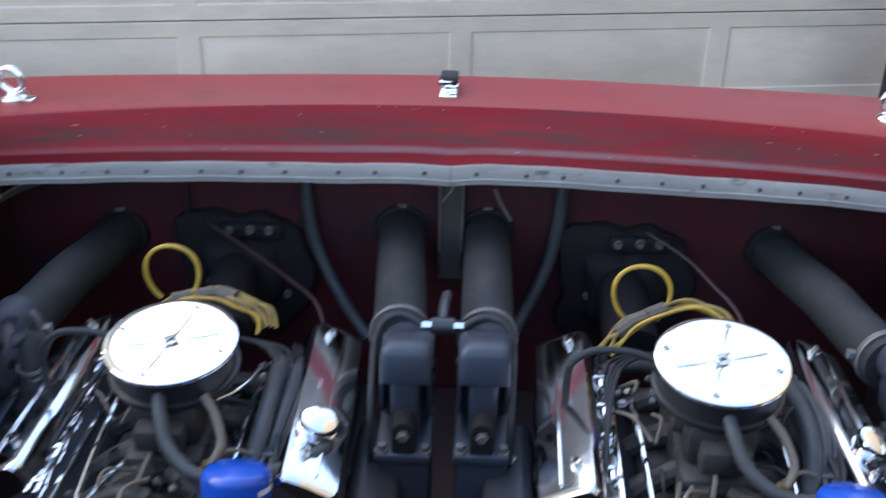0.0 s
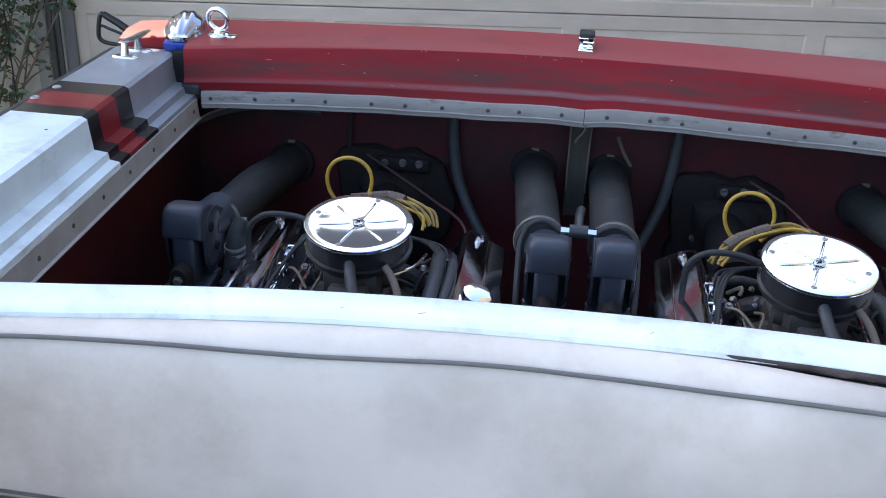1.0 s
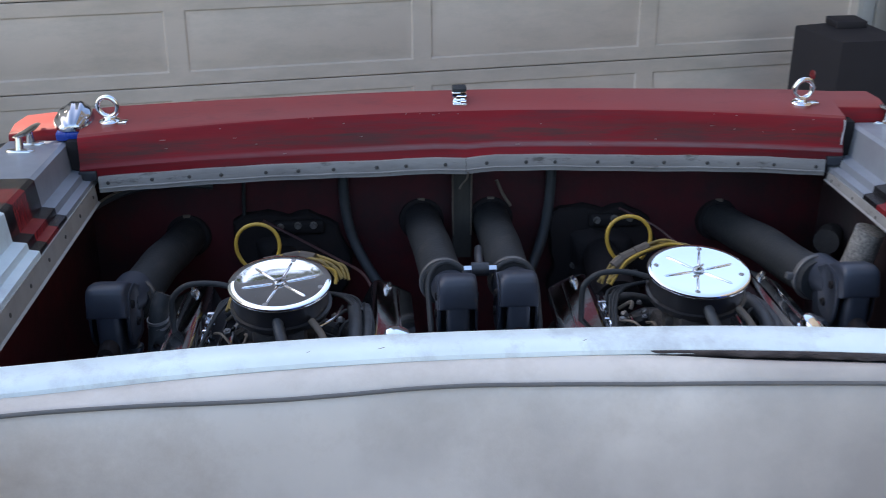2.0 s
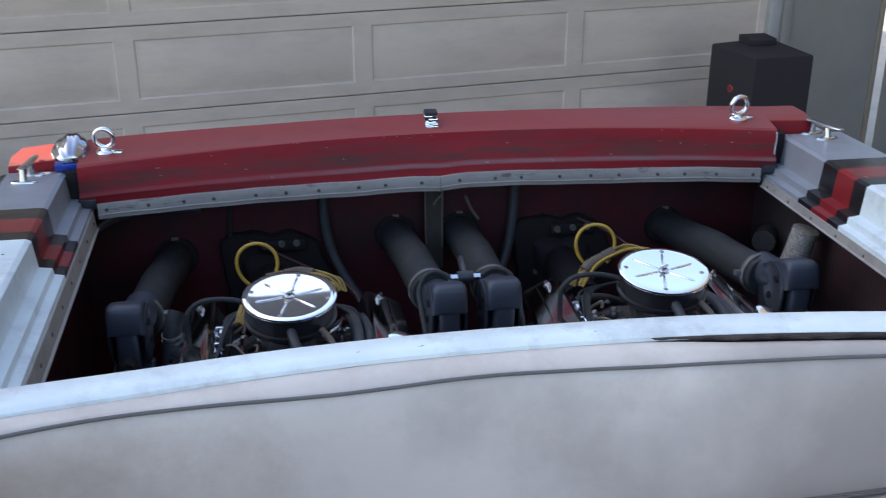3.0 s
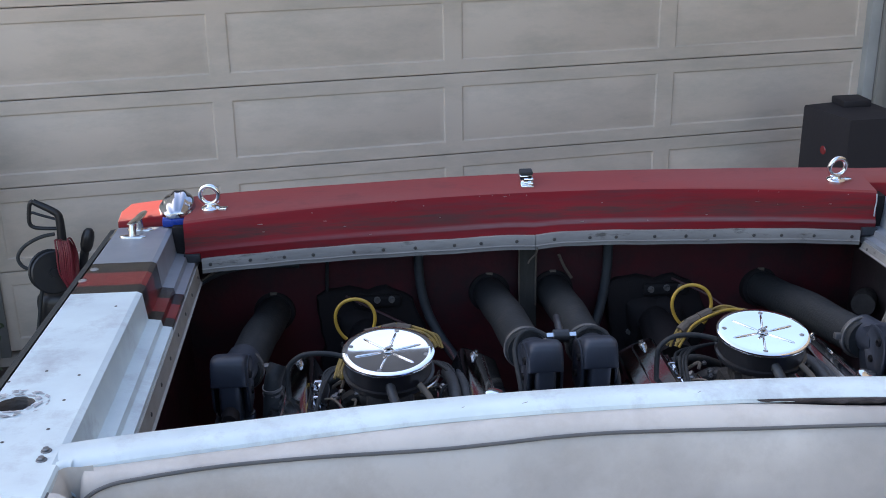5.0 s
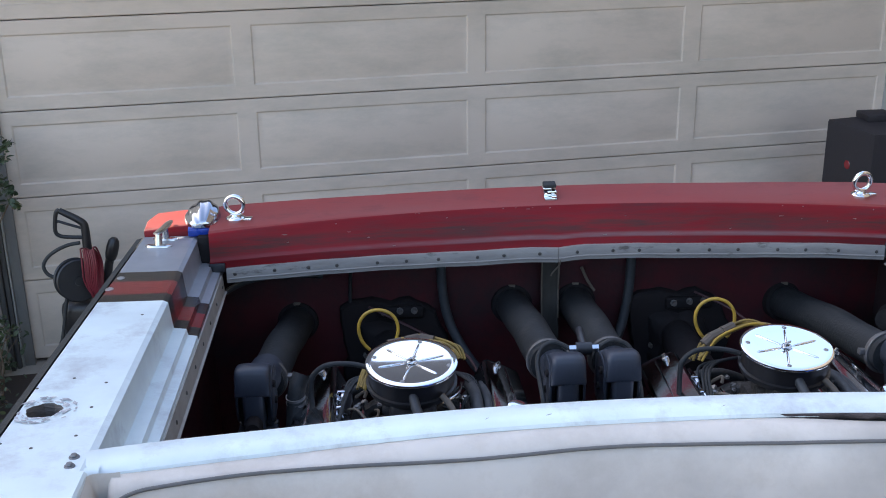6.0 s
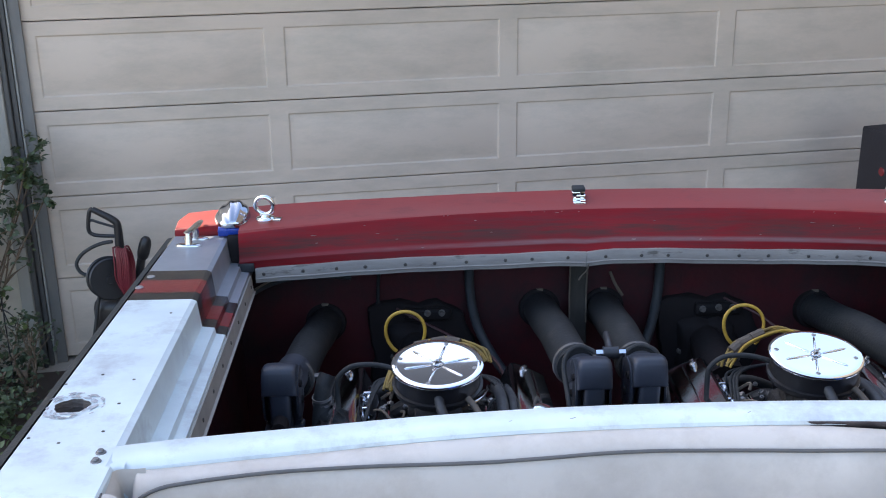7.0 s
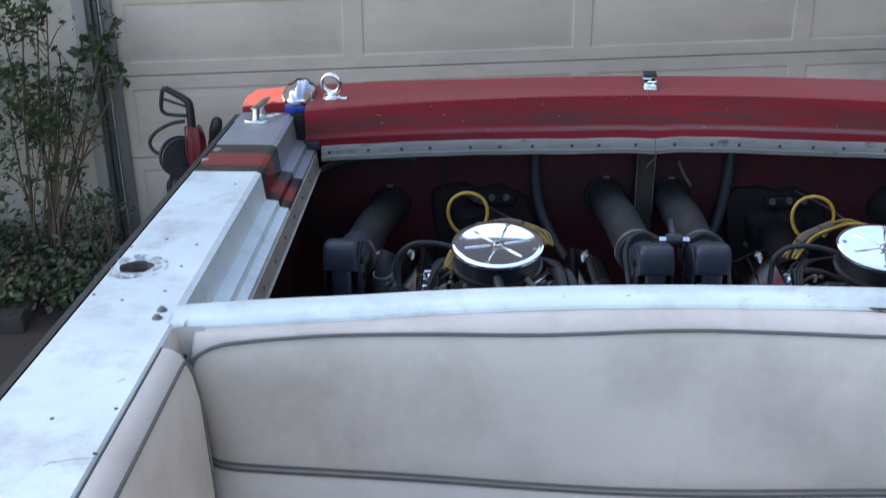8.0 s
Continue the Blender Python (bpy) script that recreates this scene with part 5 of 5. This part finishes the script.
    tube(bm, [P(-0.06, -0.17, -0.155), P(-0.09, -0.225, -0.165), P(-0.105, -0.28, -0.20), P(-0.105, -0.33, -0.27)], 0.006, 8, 5)
    part("throttle_linkage", bm, STEEL, e)
    # distributor at the back
    bm = BM()
    revolve(bm, [(0.0, 0.06), (0.030, 0.058), (0.042, 0.045), (0.046, 0.0), (0.038, -0.005), (0.030, -0.09)], 20, T @ pose(0.0, 0.20, -0.16))
    part("distributor", bm, PLASTIC, e, "black distributor cap")
    bm = BM()
    box(bm, -0.045, 0.030, 0.13, 0.19, -0.11, -0.055, 0.012, m=T)
    part("ignition_coil", bm, BLUE_TINT, e)
    return e


eng = engine()
twin = copy_thing(eng, pose(0.517, -0.676, 0.605))
# the port engine alone has a thick coolant elbow beside its outer cover
bm = BM()
tube(bm, [(-0.300, 0.120, 0.608), (-0.312, 0.105, 0.578), (-0.318, 0.095, 0.543), (-0.322, 0.085, 0.493), (-0.330, 0.06, 0.413)], 0.025, 12, 8)
part("coolant_elbow", bm, RUBBER, eng, "black rubber coolant elbow")
for z in (0.551, 0.535):
    bm = BM()
    revolve(bm, [(0.0245, -0.004), (0.0275, -0.004), (0.0275, 0.004), (0.0245, 0.004)], 20, pose(-0.318, 0.096, z, 8, -6, 0))
    part("hose_clamp", bm, CLAMP, eng)


def yellow_cable(eye, loop_at, route, name_side):
    """Coiled yellow control cable behind an air cleaner: one standing loop and a bundle laid round the back of it."""
    c = thing("control_cable", "coiled yellow control cable looped behind the air cleaner", "cable", eye, group="yellow cables")
    o = Vector(loop_at) - Vector(eye)
    bm = BM()
    pts = [o + Vector((0.057 * math.cos(a) + 0.004 * math.sin(2 * a), 0.012 * math.sin(a) + 0.010 * (k / 22 - 0.5), 0.064 * math.sin(a))) for k, a in enumerate(xs(radians(-50), radians(238), 22))]
    tube(bm, pts, 0.0050, 10, 3)
    part("loop", bm, YELLOW, c)
    rnd = random.Random(len(name_side))
    for k in range(6):
        bm = BM()
        g = 0.97 - 0.030 * k
        pts = []
        for q, (x, y, z) in enumerate(route):
            pts.append((x * g + rnd.uniform(-0.006, 0.006), y * g + rnd.uniform(-0.006, 0.006), z - 0.012 + rnd.uniform(-0.007, 0.007) + 0.001 * k))
        tube(bm, pts, rnd.uniform(0.0040, 0.0048), 8, 6)
        part("strand", bm, YELLOW if k == 5 else YELLOW_OLD, c)
    for q in (0.36, 0.46, 0.56):
        n = q * (len(route) - 1)
        a, b = Vector(route[int(n)]), Vector(route[int(n) + 1])
        m = a.lerp(b, n - int(n)) * 0.90 + Vector((0, 0, -0.012))
        d = (b - a).normalized() * 0.020
        bm = BM()
        tube(bm, [m - d, m + d], (0.016, 0.015), 10)
        part("tape", bm, TAPE, c, "grimy tape wrapping")
    return c


yellow_cable((-0.487, -0.675, 1.293), (-0.575, -0.350, 1.235), [(-0.150, 0.110, -0.115), (-0.122, 0.185, -0.075), (-0.06, 0.245, -0.045), (0.03, 0.270, -0.038), (0.10, 0.245, -0.042), (0.140, 0.222, -0.058), (0.156, 0.203, -0.080)], "port")
yellow_cable((0.517, -0.676, 1.298), (0.408, -0.392, 1.252), [(-0.205, 0.215, -0.112), (-0.195, 0.218, -0.095), (-0.180, 0.222, -0.078), (-0.150, 0.238, -0.060), (-0.09, 0.260, -0.042), (-0.01, 0.285, -0.035), (0.06, 0.255, -0.048), (0.09, 0.20, -0.09)], "starboard")

# ---- transom fittings inside the bay ----
def drive_plate(x):
    p = thing("drive_mount_plate", "matt black drive mounting plate bolted to the transom", "mounting plate", (x, 0.150, 1.012), group="drive plates")
    bm = BM()
    rows = []
    for y, k in ((0.0, 1.0), (-0.022, 1.0), (-0.032, 0.96), (-0.036, 0.88), (-0.036, 0.6), (-0.060, 0.54), (-0.072, 0.44)):
        row = []
        for a in xs(0, 2 * math.pi * 35 / 36, 35):
            ca, sa = math.cos(a), math.sin(a)
            r = 1 / (abs(ca) ** 3.2 + abs(sa) ** 3.2) ** (1 / 3.2) * (1 + 0.07 * math.sin(3 * a + 1) + 0.05 * math.sin(5 * a + 2) + 0.035 * math.sin(11 * a))
            row.append(Vector((-0.012 + 0.172 * k * r * ca, y, -0.055 + 0.185 * k * r * sa)))
        rows.append(row)
    loft(bm, rows, close=True, caps=True)
    box(bm, -0.06, 0.10, -0.055, -0.03, 0.065, 0.110, 0.012, 3)
    part("plate", bm, MATT_BLACK, p)
    for dx, dz in ((-0.036, 0.092), (0.018, 0.096), (0.066, 0.096), (-0.10, -0.07), (0.10, -0.10)):
        bm = BM()
        revolve(bm, [(0.0, 0.016), (0.008, 0.016), (0.009, 0.005), (0.012, 0.004), (0.012, 0.0)], 8, pose(dx, -0.052 if dz > 0 else -0.034, dz, 90, 0, 0))
        part("bolt", bm, PLATE_BOLT, p)
    bm = BM()
    tube(bm, [(-0.02, -0.06, -0.02), (-0.02, -0.16, -0.03), (-0.01, -0.30, -0.06)], (0.055, 0.07), 20, 4)
    part("bellhousing_snout", bm, MATT_BLACK, p)
    return p


drive_plate(-0.525)
drive_plate(0.455)


def loose_hose(label, pts, r, mat, name="bilge_hose", seg=12):
    h = thing(name, label, "hose", pts[0])
    bm = BM()
    tube(bm, [Vector(p) - Vector(pts[0]) for p in pts], r, seg, 8)
    part("tube", bm, mat, h)
    return h


loose_hose("blue-grey bilge hose hanging down the transom", [(-0.365, 0.135, 1.30), (-0.362, 0.128, 1.16), (-0.335, 0.11, 1.04), (-0.27, 0.06, 0.93), (-0.20, 0.0, 0.86)], 0.0165, HOSE)
loose_hose("blue-grey bilge hose hanging down the transom", [(0.275, 0.135, 1.30), (0.272, 0.128, 1.17), (0.25, 0.11, 1.04), (0.20, 0.06, 0.93), (0.15, 0.0, 0.86)], 0.0165, HOSE)
loose_hose("grey wire bundle under the stern deck corner", [(-1.12, -0.30, 1.20), (-1.10, -0.08, 1.225), (-1.02, 0.06, 1.238), (-0.90, 0.11, 1.245), (-0.76, 0.13, 1.23)], 0.010, HOSE, "wire_bundle")
loose_hose("thin grey wire under the stern deck corner", [(-1.11, -0.34, 1.23), (-1.06, -0.03, 1.250), (-0.95, 0.09, 1.258), (-0.80, 0.12, 1.262)], 0.004, TAN, "wire_bundle", 8)
loose_hose("thin tan cord hanging from the strip", [(0.006, -0.045, 1.325), (0.004, -0.03, 1.30), (-0.012, -0.01, 1.27), (-0.016, 0.0, 1.255)], 0.0028, TAN, "cord", 6)
loose_hose("thin brown cable on the transom", [(0.105, 0.12, 1.235), (0.125, 0.118, 1.19), (0.150, 0.116, 1.15)], 0.005, TAN, "cable", 8)
loose_hose("thin black wire down the transom", [(-0.66, 0.135, 1.29), (-0.67, 0.132, 1.2), (-0.675, 0.13, 1.05)], 0.006, RUBBER, "cable", 8)
loose_hose("dull dark red battery cable from the drive plate to the engine", [(-0.61, 0.080, 1.133), (-0.498, 0.02, 1.095), (-0.394, -0.06, 1.070), (-0.306, -0.16, 1.061), (-0.27, -0.25, 1.03)], 0.0045, RED_HOSE, "battery_cable", 8)
loose_hose("dull dark red battery cable from the drive plate to the engine", [(0.483, 0.080, 1.149), (0.574, 0.0, 1.123), (0.625, -0.08, 1.10), (0.667, -0.16, 1.083), (0.69, -0.25, 1.05)], 0.0045, RED_HOSE, "battery_cable", 8)
loose_hose("pale braided hose against the hull side", [(1.065, -0.385, 1.262), (1.06, -0.382, 1.235), (1.045, -0.37, 1.15), (1.02, -0.34, 1.05)], 0.040, MESH_HOSE, "braided_hose", 20)
loose_hose("grey stub pipe beside the exhaust hose", [(1.145, 0.02, 1.06), (1.12, -0.02, 1.085), (1.09, -0.07, 1.098), (1.072, -0.10, 1.10)], 0.038, CAST, "stub_pipe", 20)
st = thing("strap", "worn grey webbing strap hanging on the transom", "strap", (0, 0.14, 1.16))
bm = BM()
loft(bm, [[Vector((-0.031, y - 0.004, z)), Vector((-0.026, y, z)), Vector((0.024, y, z)), Vector((0.028, y - 0.004, z))] for y, z in ((-0.02, 0.165), (-0.025, 0.10), (-0.02, 0.0), (-0.03, -0.10), (-0.05, -0.17))])
part("webbing", bm, material("grey_webbing", (0.055, 0.050, 0.042), 0.8, scale=40, bump=0.6, stretch=(1, 1, 0.3)), st)
for s in (-1, 1):
    bm = BM()
    tube(bm, [(s * 0.029 - 0.001, -0.026, 0.165), (s * 0.029 - 0.001, -0.030, 0.10), (s * 0.028 - 0.001, -0.026, 0.0), (s * 0.028 - 0.001, -0.036, -0.10)], 0.003, 6, 3)
    part("edge", bm, TAN, st)

# ---- black cabinet beside the garage ----
cab = thing("black_cabinet", "scuffed flat-black metal cabinet beside the garage door", "cabinet", (1.985, 2.005, 0), 3)
bm = BM()
pts = [(-0.225, 0.177), (-0.148, -0.178), (0.165, -0.166), (0.125, 0.25)]
loft(bm, [[Vector((x * k, y * k, z)) for x, y in pts] for z, k in ((0.0, 1.0), (1.205, 1.0), (1.216, 0.985))], close=True, caps=True)
body = part("body", bm, BOX_BLACK, cab)
bm = BM()
box(bm, -0.06, 0.09, 0.08, 0.22, 1.214, 1.25, 0.006)
part("lid_vent", bm, BOX_BLACK, cab)
bm = BM()
revolve(bm, [(0.0, 0.003), (0.020, 0.003), (0.024, 0.0)], 16, Matrix.Translation((-0.186, 0.0, 1.02)) @ Vector((-0.977, -0.212, 0)).to_track_quat("Z", "Y").to_matrix().to_4x4())
part("badge", bm, BAND_RED, cab, "small faded red badge")

# ---- pressure washer ----
pw = thing("pressure_washer", "black pressure washer with a spray gun and a coiled red cord", "pressure washer", (-1.98, 1.60, 0))
bm = BM()
box(bm, -0.13, 0.13, -0.12, 0.12, 0.05, 0.42, 0.05, 3)
box(bm, -0.10, 0.16, -0.09, 0.09, 0.40, 0.60, 0.05, 3)
part("body", bm, PLASTIC, pw)
for s in (-1, 1):
    bm = BM()
    revolve(bm, [(0.0, 0.025), (0.03, 0.025), (0.04, 0.015), (0.10, 0.015), (0.115, 0.0), (0.10, -0.015), (0.0, -0.015)], 24, pose(s * 0.16, 0.05, 0.116, 0, 90, 0))
    part("wheel", bm, PLASTIC, pw)
bm = BM()
revolve(bm, [(0.0, 0.05), (0.02, 0.05), (0.022, 0.040), (0.094, 0.040), (0.100, 0.034), (0.094, 0.028), (0.050, 0.026), (0.050, -0.026), (0.094, -0.028), (0.100, -0.034), (0.094, -0.040), (0.0, -0.040)], 32, pose(0.005, -0.09, 0.715, 80, 0, 28))
part("reel", bm, PLASTIC, pw, "black hose reel")
rnd = random.Random(14)
for k in range(10):
    bm = BM()
    d = 0.0062 * (k - 4.5) + rnd.uniform(-0.003, 0.003)
    e, g = rnd.uniform(-0.010, 0.008), rnd.uniform(-0.03, 0.02)
    tube(bm, [(0.085 + d, -0.150, 0.882 + e), (0.092 + d * 1.1, -0.165, 0.82), (0.090 + d, -0.17, 0.74), (0.100 + d * 0.5, -0.165, 0.67 + g), (0.108 + d * 0.3, -0.14, 0.655 + g), (0.112 + d * 0.5, -0.11, 0.70), (0.104 + d, -0.10, 0.80), (0.092 + d, -0.12, 0.870 + e), (0.085 + d, -0.150, 0.882 + e)], 0.0042, 8, 5)
    part("cord_loop", bm, CORD_RED, pw, "dark red power cord")
bm = BM()
tube(bm, [(0.10, 0.0, 0.58), (0.13, 0.0, 0.74), (0.148, 0.0, 0.80)], (0.020, 0.020), 14, 5)
revolve(bm, [(0.0, 0.062), (0.014, 0.058), (0.024, 0.045), (0.029, 0.02), (0.029, -0.02), (0.024, -0.045), (0.014, -0.058), (0.0, -0.062)], 20, pose(0.158, -0.005, 0.828, 0, 16, 0))
part("handle_grip", bm, PLASTIC, pw)
gun = new("spray_gun")
gun.parent = pw
gun.matrix_basis = pose(0.0, -0.05, 0.862, 0, 0, 4)
tagged(gun, "black trigger spray gun")
bm = BM()
tube(bm, [(0.056, 0, -0.03), (0.058, 0, 0.03), (0.058, 0, 0.085), (0.052, 0, 0.112), (0.020, 0, 0.138), (-0.020, 0, 0.162), (-0.046, 0, 0.178)], (0.021, 0.0135), 12, 6)
tube(bm, [(-0.046, 0, 0.180), (-0.060, 0, 0.168), (-0.070, 0, 0.125), (-0.074, 0, 0.080), (-0.062, 0, 0.060), (-0.030, 0, 0.050), (0.045, 0, 0.044)], (0.0105, 0.0085), 10, 6)
part("grip", bm, PLASTIC, gun)
bm = BM()
tube(bm, [(-0.064, 0, 0.122), (-0.055, 0, 0.126), (-0.02, 0, 0.112), (0.045, 0, 0.088)], 0.0065, 8, 5)
part("trigger", bm, PLASTIC, gun)
bm = BM()
tube(bm, [(0.03, -0.06, 0.884), (-0.02, -0.06, 0.876), (-0.07, -0.07, 0.858), (-0.115, -0.08, 0.828), (-0.140, -0.085, 0.785), (-0.122, -0.09, 0.745), (-0.080, -0.09, 0.729), (-0.04, -0.09, 0.733), (0.0, -0.09, 0.74)], 0.0085, 10, 6)
tube(bm, [(-0.04, -0.10, 0.655), (-0.055, -0.11, 0.60), (-0.10, -0.12, 0.40), (-0.20, -0.12, 0.14), (-0.26, -0.10, 0.02)], 0.0085, 10, 6)
part("pressure_hose", bm, RUBBER, pw, "black pressure hose")

# ---- planting ----
def leaves(bm, centre, spread, n, size, rnd, hang=0.3):
    """Scatter bent oval leaves in a soft cloud."""
    for _ in range(n):
        v = Vector((rnd.gauss(0, 1), rnd.gauss(0, 1), rnd.gauss(0, 1)))
        p = Vector(centre) + Vector((v.x * spread[0], v.y * spread[1], v.z * spread[2]))
        s = size * rnd.uniform(0.55, 1.35)
        m = Matrix.Translation(p) @ Euler((rnd.uniform(-0.9, 0.9) - hang, rnd.uniform(-0.9, 0.9), rnd.uniform(0, 6.28))).to_matrix().to_4x4()
        a, b, c, d, e, f = [bm.verts.new(m @ Vector(q)) for q in ((0, -s, 0), (s * 0.52, -s * 0.25, s * 0.16), (s * 0.44, s * 0.45, s * 0.10), (0, s, -s * 0.12), (-s * 0.44, s * 0.45, s * 0.10), (-s * 0.52, -s * 0.25, s * 0.16))]
        g, h = bm.verts.new(m @ Vector((0, -s * 0.15, 0))), bm.verts.new(m @ Vector((0, s * 0.5, 0)))
        for q in ((a, b, g), (g, b, c, h), (h, c, d), (a, g, f), (g, h, e, f), (h, d, e)):
            bm.faces.new(q)


def shrub(label, x, y, stems, clumps, seed, size=0.019):
    """Leggy shrub: bare stems from the base to uneven clumps of leaves (x, y, z, radius, leaves), placed along the wall."""
    rnd = random.Random(seed)
    base = at_door(x, y, 0.05)
    t = thing("climbing_shrub", label, "shrub", tuple(base))
    crown, pale = BM(), BM()
    for k in range(stems):
        cx, cy, cz, cr, n = clumps[k % len(clumps)]
        tip = at_door(cx + rnd.uniform(-0.6, 0.6) * cr, cy, cz + rnd.uniform(-0.3, 0.9) * cr) - base
        root = Vector((rnd.uniform(-0.07, 0.07), rnd.uniform(-0.05, 0.05), -0.02))
        mid = root.lerp(tip, 0.5) + Vector((rnd.uniform(-0.05, 0.05), rnd.uniform(-0.03, 0.03), 0.03))
        bm = BM()
        tube(bm, [root, root.lerp(mid, 0.5) + Vector((rnd.uniform(-0.015, 0.015), 0, 0)), mid, tip], (rnd.uniform(0.007, 0.013), 0.0035), 6, 5)
        for q in range(5):
            p = mid.lerp(tip, rnd.uniform(-0.3, 0.9))
            w = p + Vector((rnd.uniform(-0.12, 0.12), rnd.uniform(-0.06, 0.06), rnd.uniform(0.03, 0.15)))
            tube(bm, [p, p.lerp(w, 0.5) + Vector((0, 0, 0.012)), w], (0.0035, 0.0016), 5, 3)
            leaves(crown, w, (0.025, 0.02, 0.02), 5, size, rnd)
        part("stem", bm, STEM, t)
    for cx, cy, cz, cr, n in clumps:
        c = at_door(cx, cy, cz) - base
        for q in range(max(1, n // 14)):
            o = Vector((rnd.gauss(0, 0.55), rnd.gauss(0, 0.40), rnd.gauss(0, 0.55))) * cr
            leaves(pale if rnd.random() < 0.3 else crown, c + o, (cr * 0.20, cr * 0.16, cr * 0.16), 14, size * rnd.uniform(0.85, 1.15), rnd)
    part("crown", crown, LEAF_DARK, t, "dark green leaves", angle=80)
    part("young_leaves", pale, LEAF, t, "yellowish green young leaves", angle=80)
    return t


shrub("leggy shrub with dark leaf clumps against the garden wall", -0.40, -0.36, 12, [(-0.41, -0.36, 0.92, 0.16, 430), (-0.31, -0.36, 0.80, 0.12, 230), (-0.38, -0.34, 1.36, 0.13, 240), (-0.27, -0.33, 1.34, 0.09, 110), (-0.22, -0.34, 1.02, 0.08, 90), (-0.20, -0.34, 0.86, 0.07, 70), (-0.34, -0.38, 0.52, 0.10, 56)], 5)
shrub("leggy shrub with dark leaf clumps against the garden wall", -0.72, -0.40, 10, [(-0.70, -0.40, 0.95, 0.20, 620), (-0.58, -0.40, 0.74, 0.15, 180), (-0.66, -0.36, 1.40, 0.20, 420), (-0.55, -0.38, 1.15, 0.12, 160), (-0.60, -0.40, 0.48, 0.12, 70)], 6)
shrub("thin climbing shrub reaching across the door jamb", -0.38, -0.32, 5, [(0.02, -0.26, 1.22, 0.075, 130), (-0.02, -0.25, 1.08, 0.080, 150), (0.04, -0.25, 0.98, 0.060, 80), (-0.10, -0.28, 1.10, 0.070, 80), (-0.07, -0.27, 0.93, 0.050, 50)], 7)
shrub("leggy shrub with dark leaf clumps against the garden wall", -1.25, -0.42, 10, [(-1.20, -0.40, 1.0, 0.26, 700), (-1.0, -0.42, 0.7, 0.2, 200), (-1.3, -0.4, 1.5, 0.25, 500)], 9)
shrub("small pale green seedling shrub beside the door jamb", -0.13, -0.42, 4, [(-0.12, -0.40, 0.36, 0.065, 90), (-0.10, -0.40, 0.30, 0.05, 50)], 12, 0.015)
rnd = random.Random(17)
for name, label, mat, count, top_z, size in (("ground_cover", "dense dark green ground cover along the wall", LEAF_DARK, 330, 0.25, 0.019), ("dry_litter", "brown dry leaves among the ground cover", STEM, 170, 0.22, 0.016), ("young_shoots", "paler green shoots at the bed's front edge", LEAF, 60, 0.22, 0.020)):
    bm = BM()
    for k in range(count):
        y = rnd.uniform(-0.98, -0.16) if name != "young_shoots" else rnd.uniform(-0.98, -0.62)
        c = at_door(rnd.uniform(-2.4, -0.10), y, 0.07 + rnd.uniform(0, top_z) * (0.4 + 0.6 * rnd.random()))
        leaves(bm, c, (0.055, 0.05, 0.04), 22, size, rnd)
    tagged(new(name, finish(name, bm, mat, 80)), label, "plants", kind="stuff")
stake = thing("garden_stake", "thin black wire garden stake with a bent loop", "garden stake", tuple(at_door(-0.20, -0.35, 0.05)))
bm = BM()
tube(bm, [(0, 0, 0), (0, 0, 0.5), (0.002, 0, 1.09)], 0.0036, 6, 3)
tube(bm, [(0.002, 0, 1.09), (-0.10, 0, 1.16), (-0.26, 0, 1.22)], 0.003, 6, 4)
part("rod", bm, PLASTIC, stake)
bm = BM()
tube(bm, [(-0.04, 0, 0.42), (0.02, -0.01, 0.40), (0.055, -0.01, 0.36), (0.050, -0.01, 0.32), (0.02, 0, 0.33), (0.0, 0, 0.40)], 0.003, 6, 5)
part("loop", bm, PLASTIC, stake)


def tree(x, y, height, spread, seed):
    t = thing("tree", "slender dark leafy tree standing behind the garage", "tree", (x, y, 0), group="trees behind the garage")
    bm = BM()
    tube(bm, [(0, 0, -0.05), (0.05, 0.03, height * 0.35), (0.0, 0.0, height * 0.7), (0.06, 0.02, height * 0.95)], (0.16, 0.03), 10, 6)
    part("trunk", bm, BARK, t)
    rnd = random.Random(seed)
    crown = BM()
    for k in range(16):
        a = 2.4 * k
        f = 0.40 + 0.58 * k / 15
        r = spread * (1.15 - f) * 1.5
        tip = Vector((math.cos(a) * r, math.sin(a) * r, height * f + 0.25))
        bm = BM()
        tube(bm, [(0.02, 0.0, height * f - 0.25), tip * 0.5 + Vector((0, 0, height * f * 0.5)), tip], (0.035, 0.01), 6, 4)
        part("limb", bm, BARK, t)
        for q in range(5):
            leaves(crown, Vector((tip.x * rnd.uniform(0.2, 1.05), tip.y * rnd.uniform(0.2, 1.05), tip.z + rnd.uniform(-0.4, 0.2))), (0.26, 0.26, 0.24), 46, 0.085, rnd)
    part("crown", crown, LEAF_DARK, t, "dense dark foliage", angle=80)


tree(1.55, 8.6, 8.2, 0.9, 31)
tree(-1.9, 8.4, 8.2, 1.0, 32)
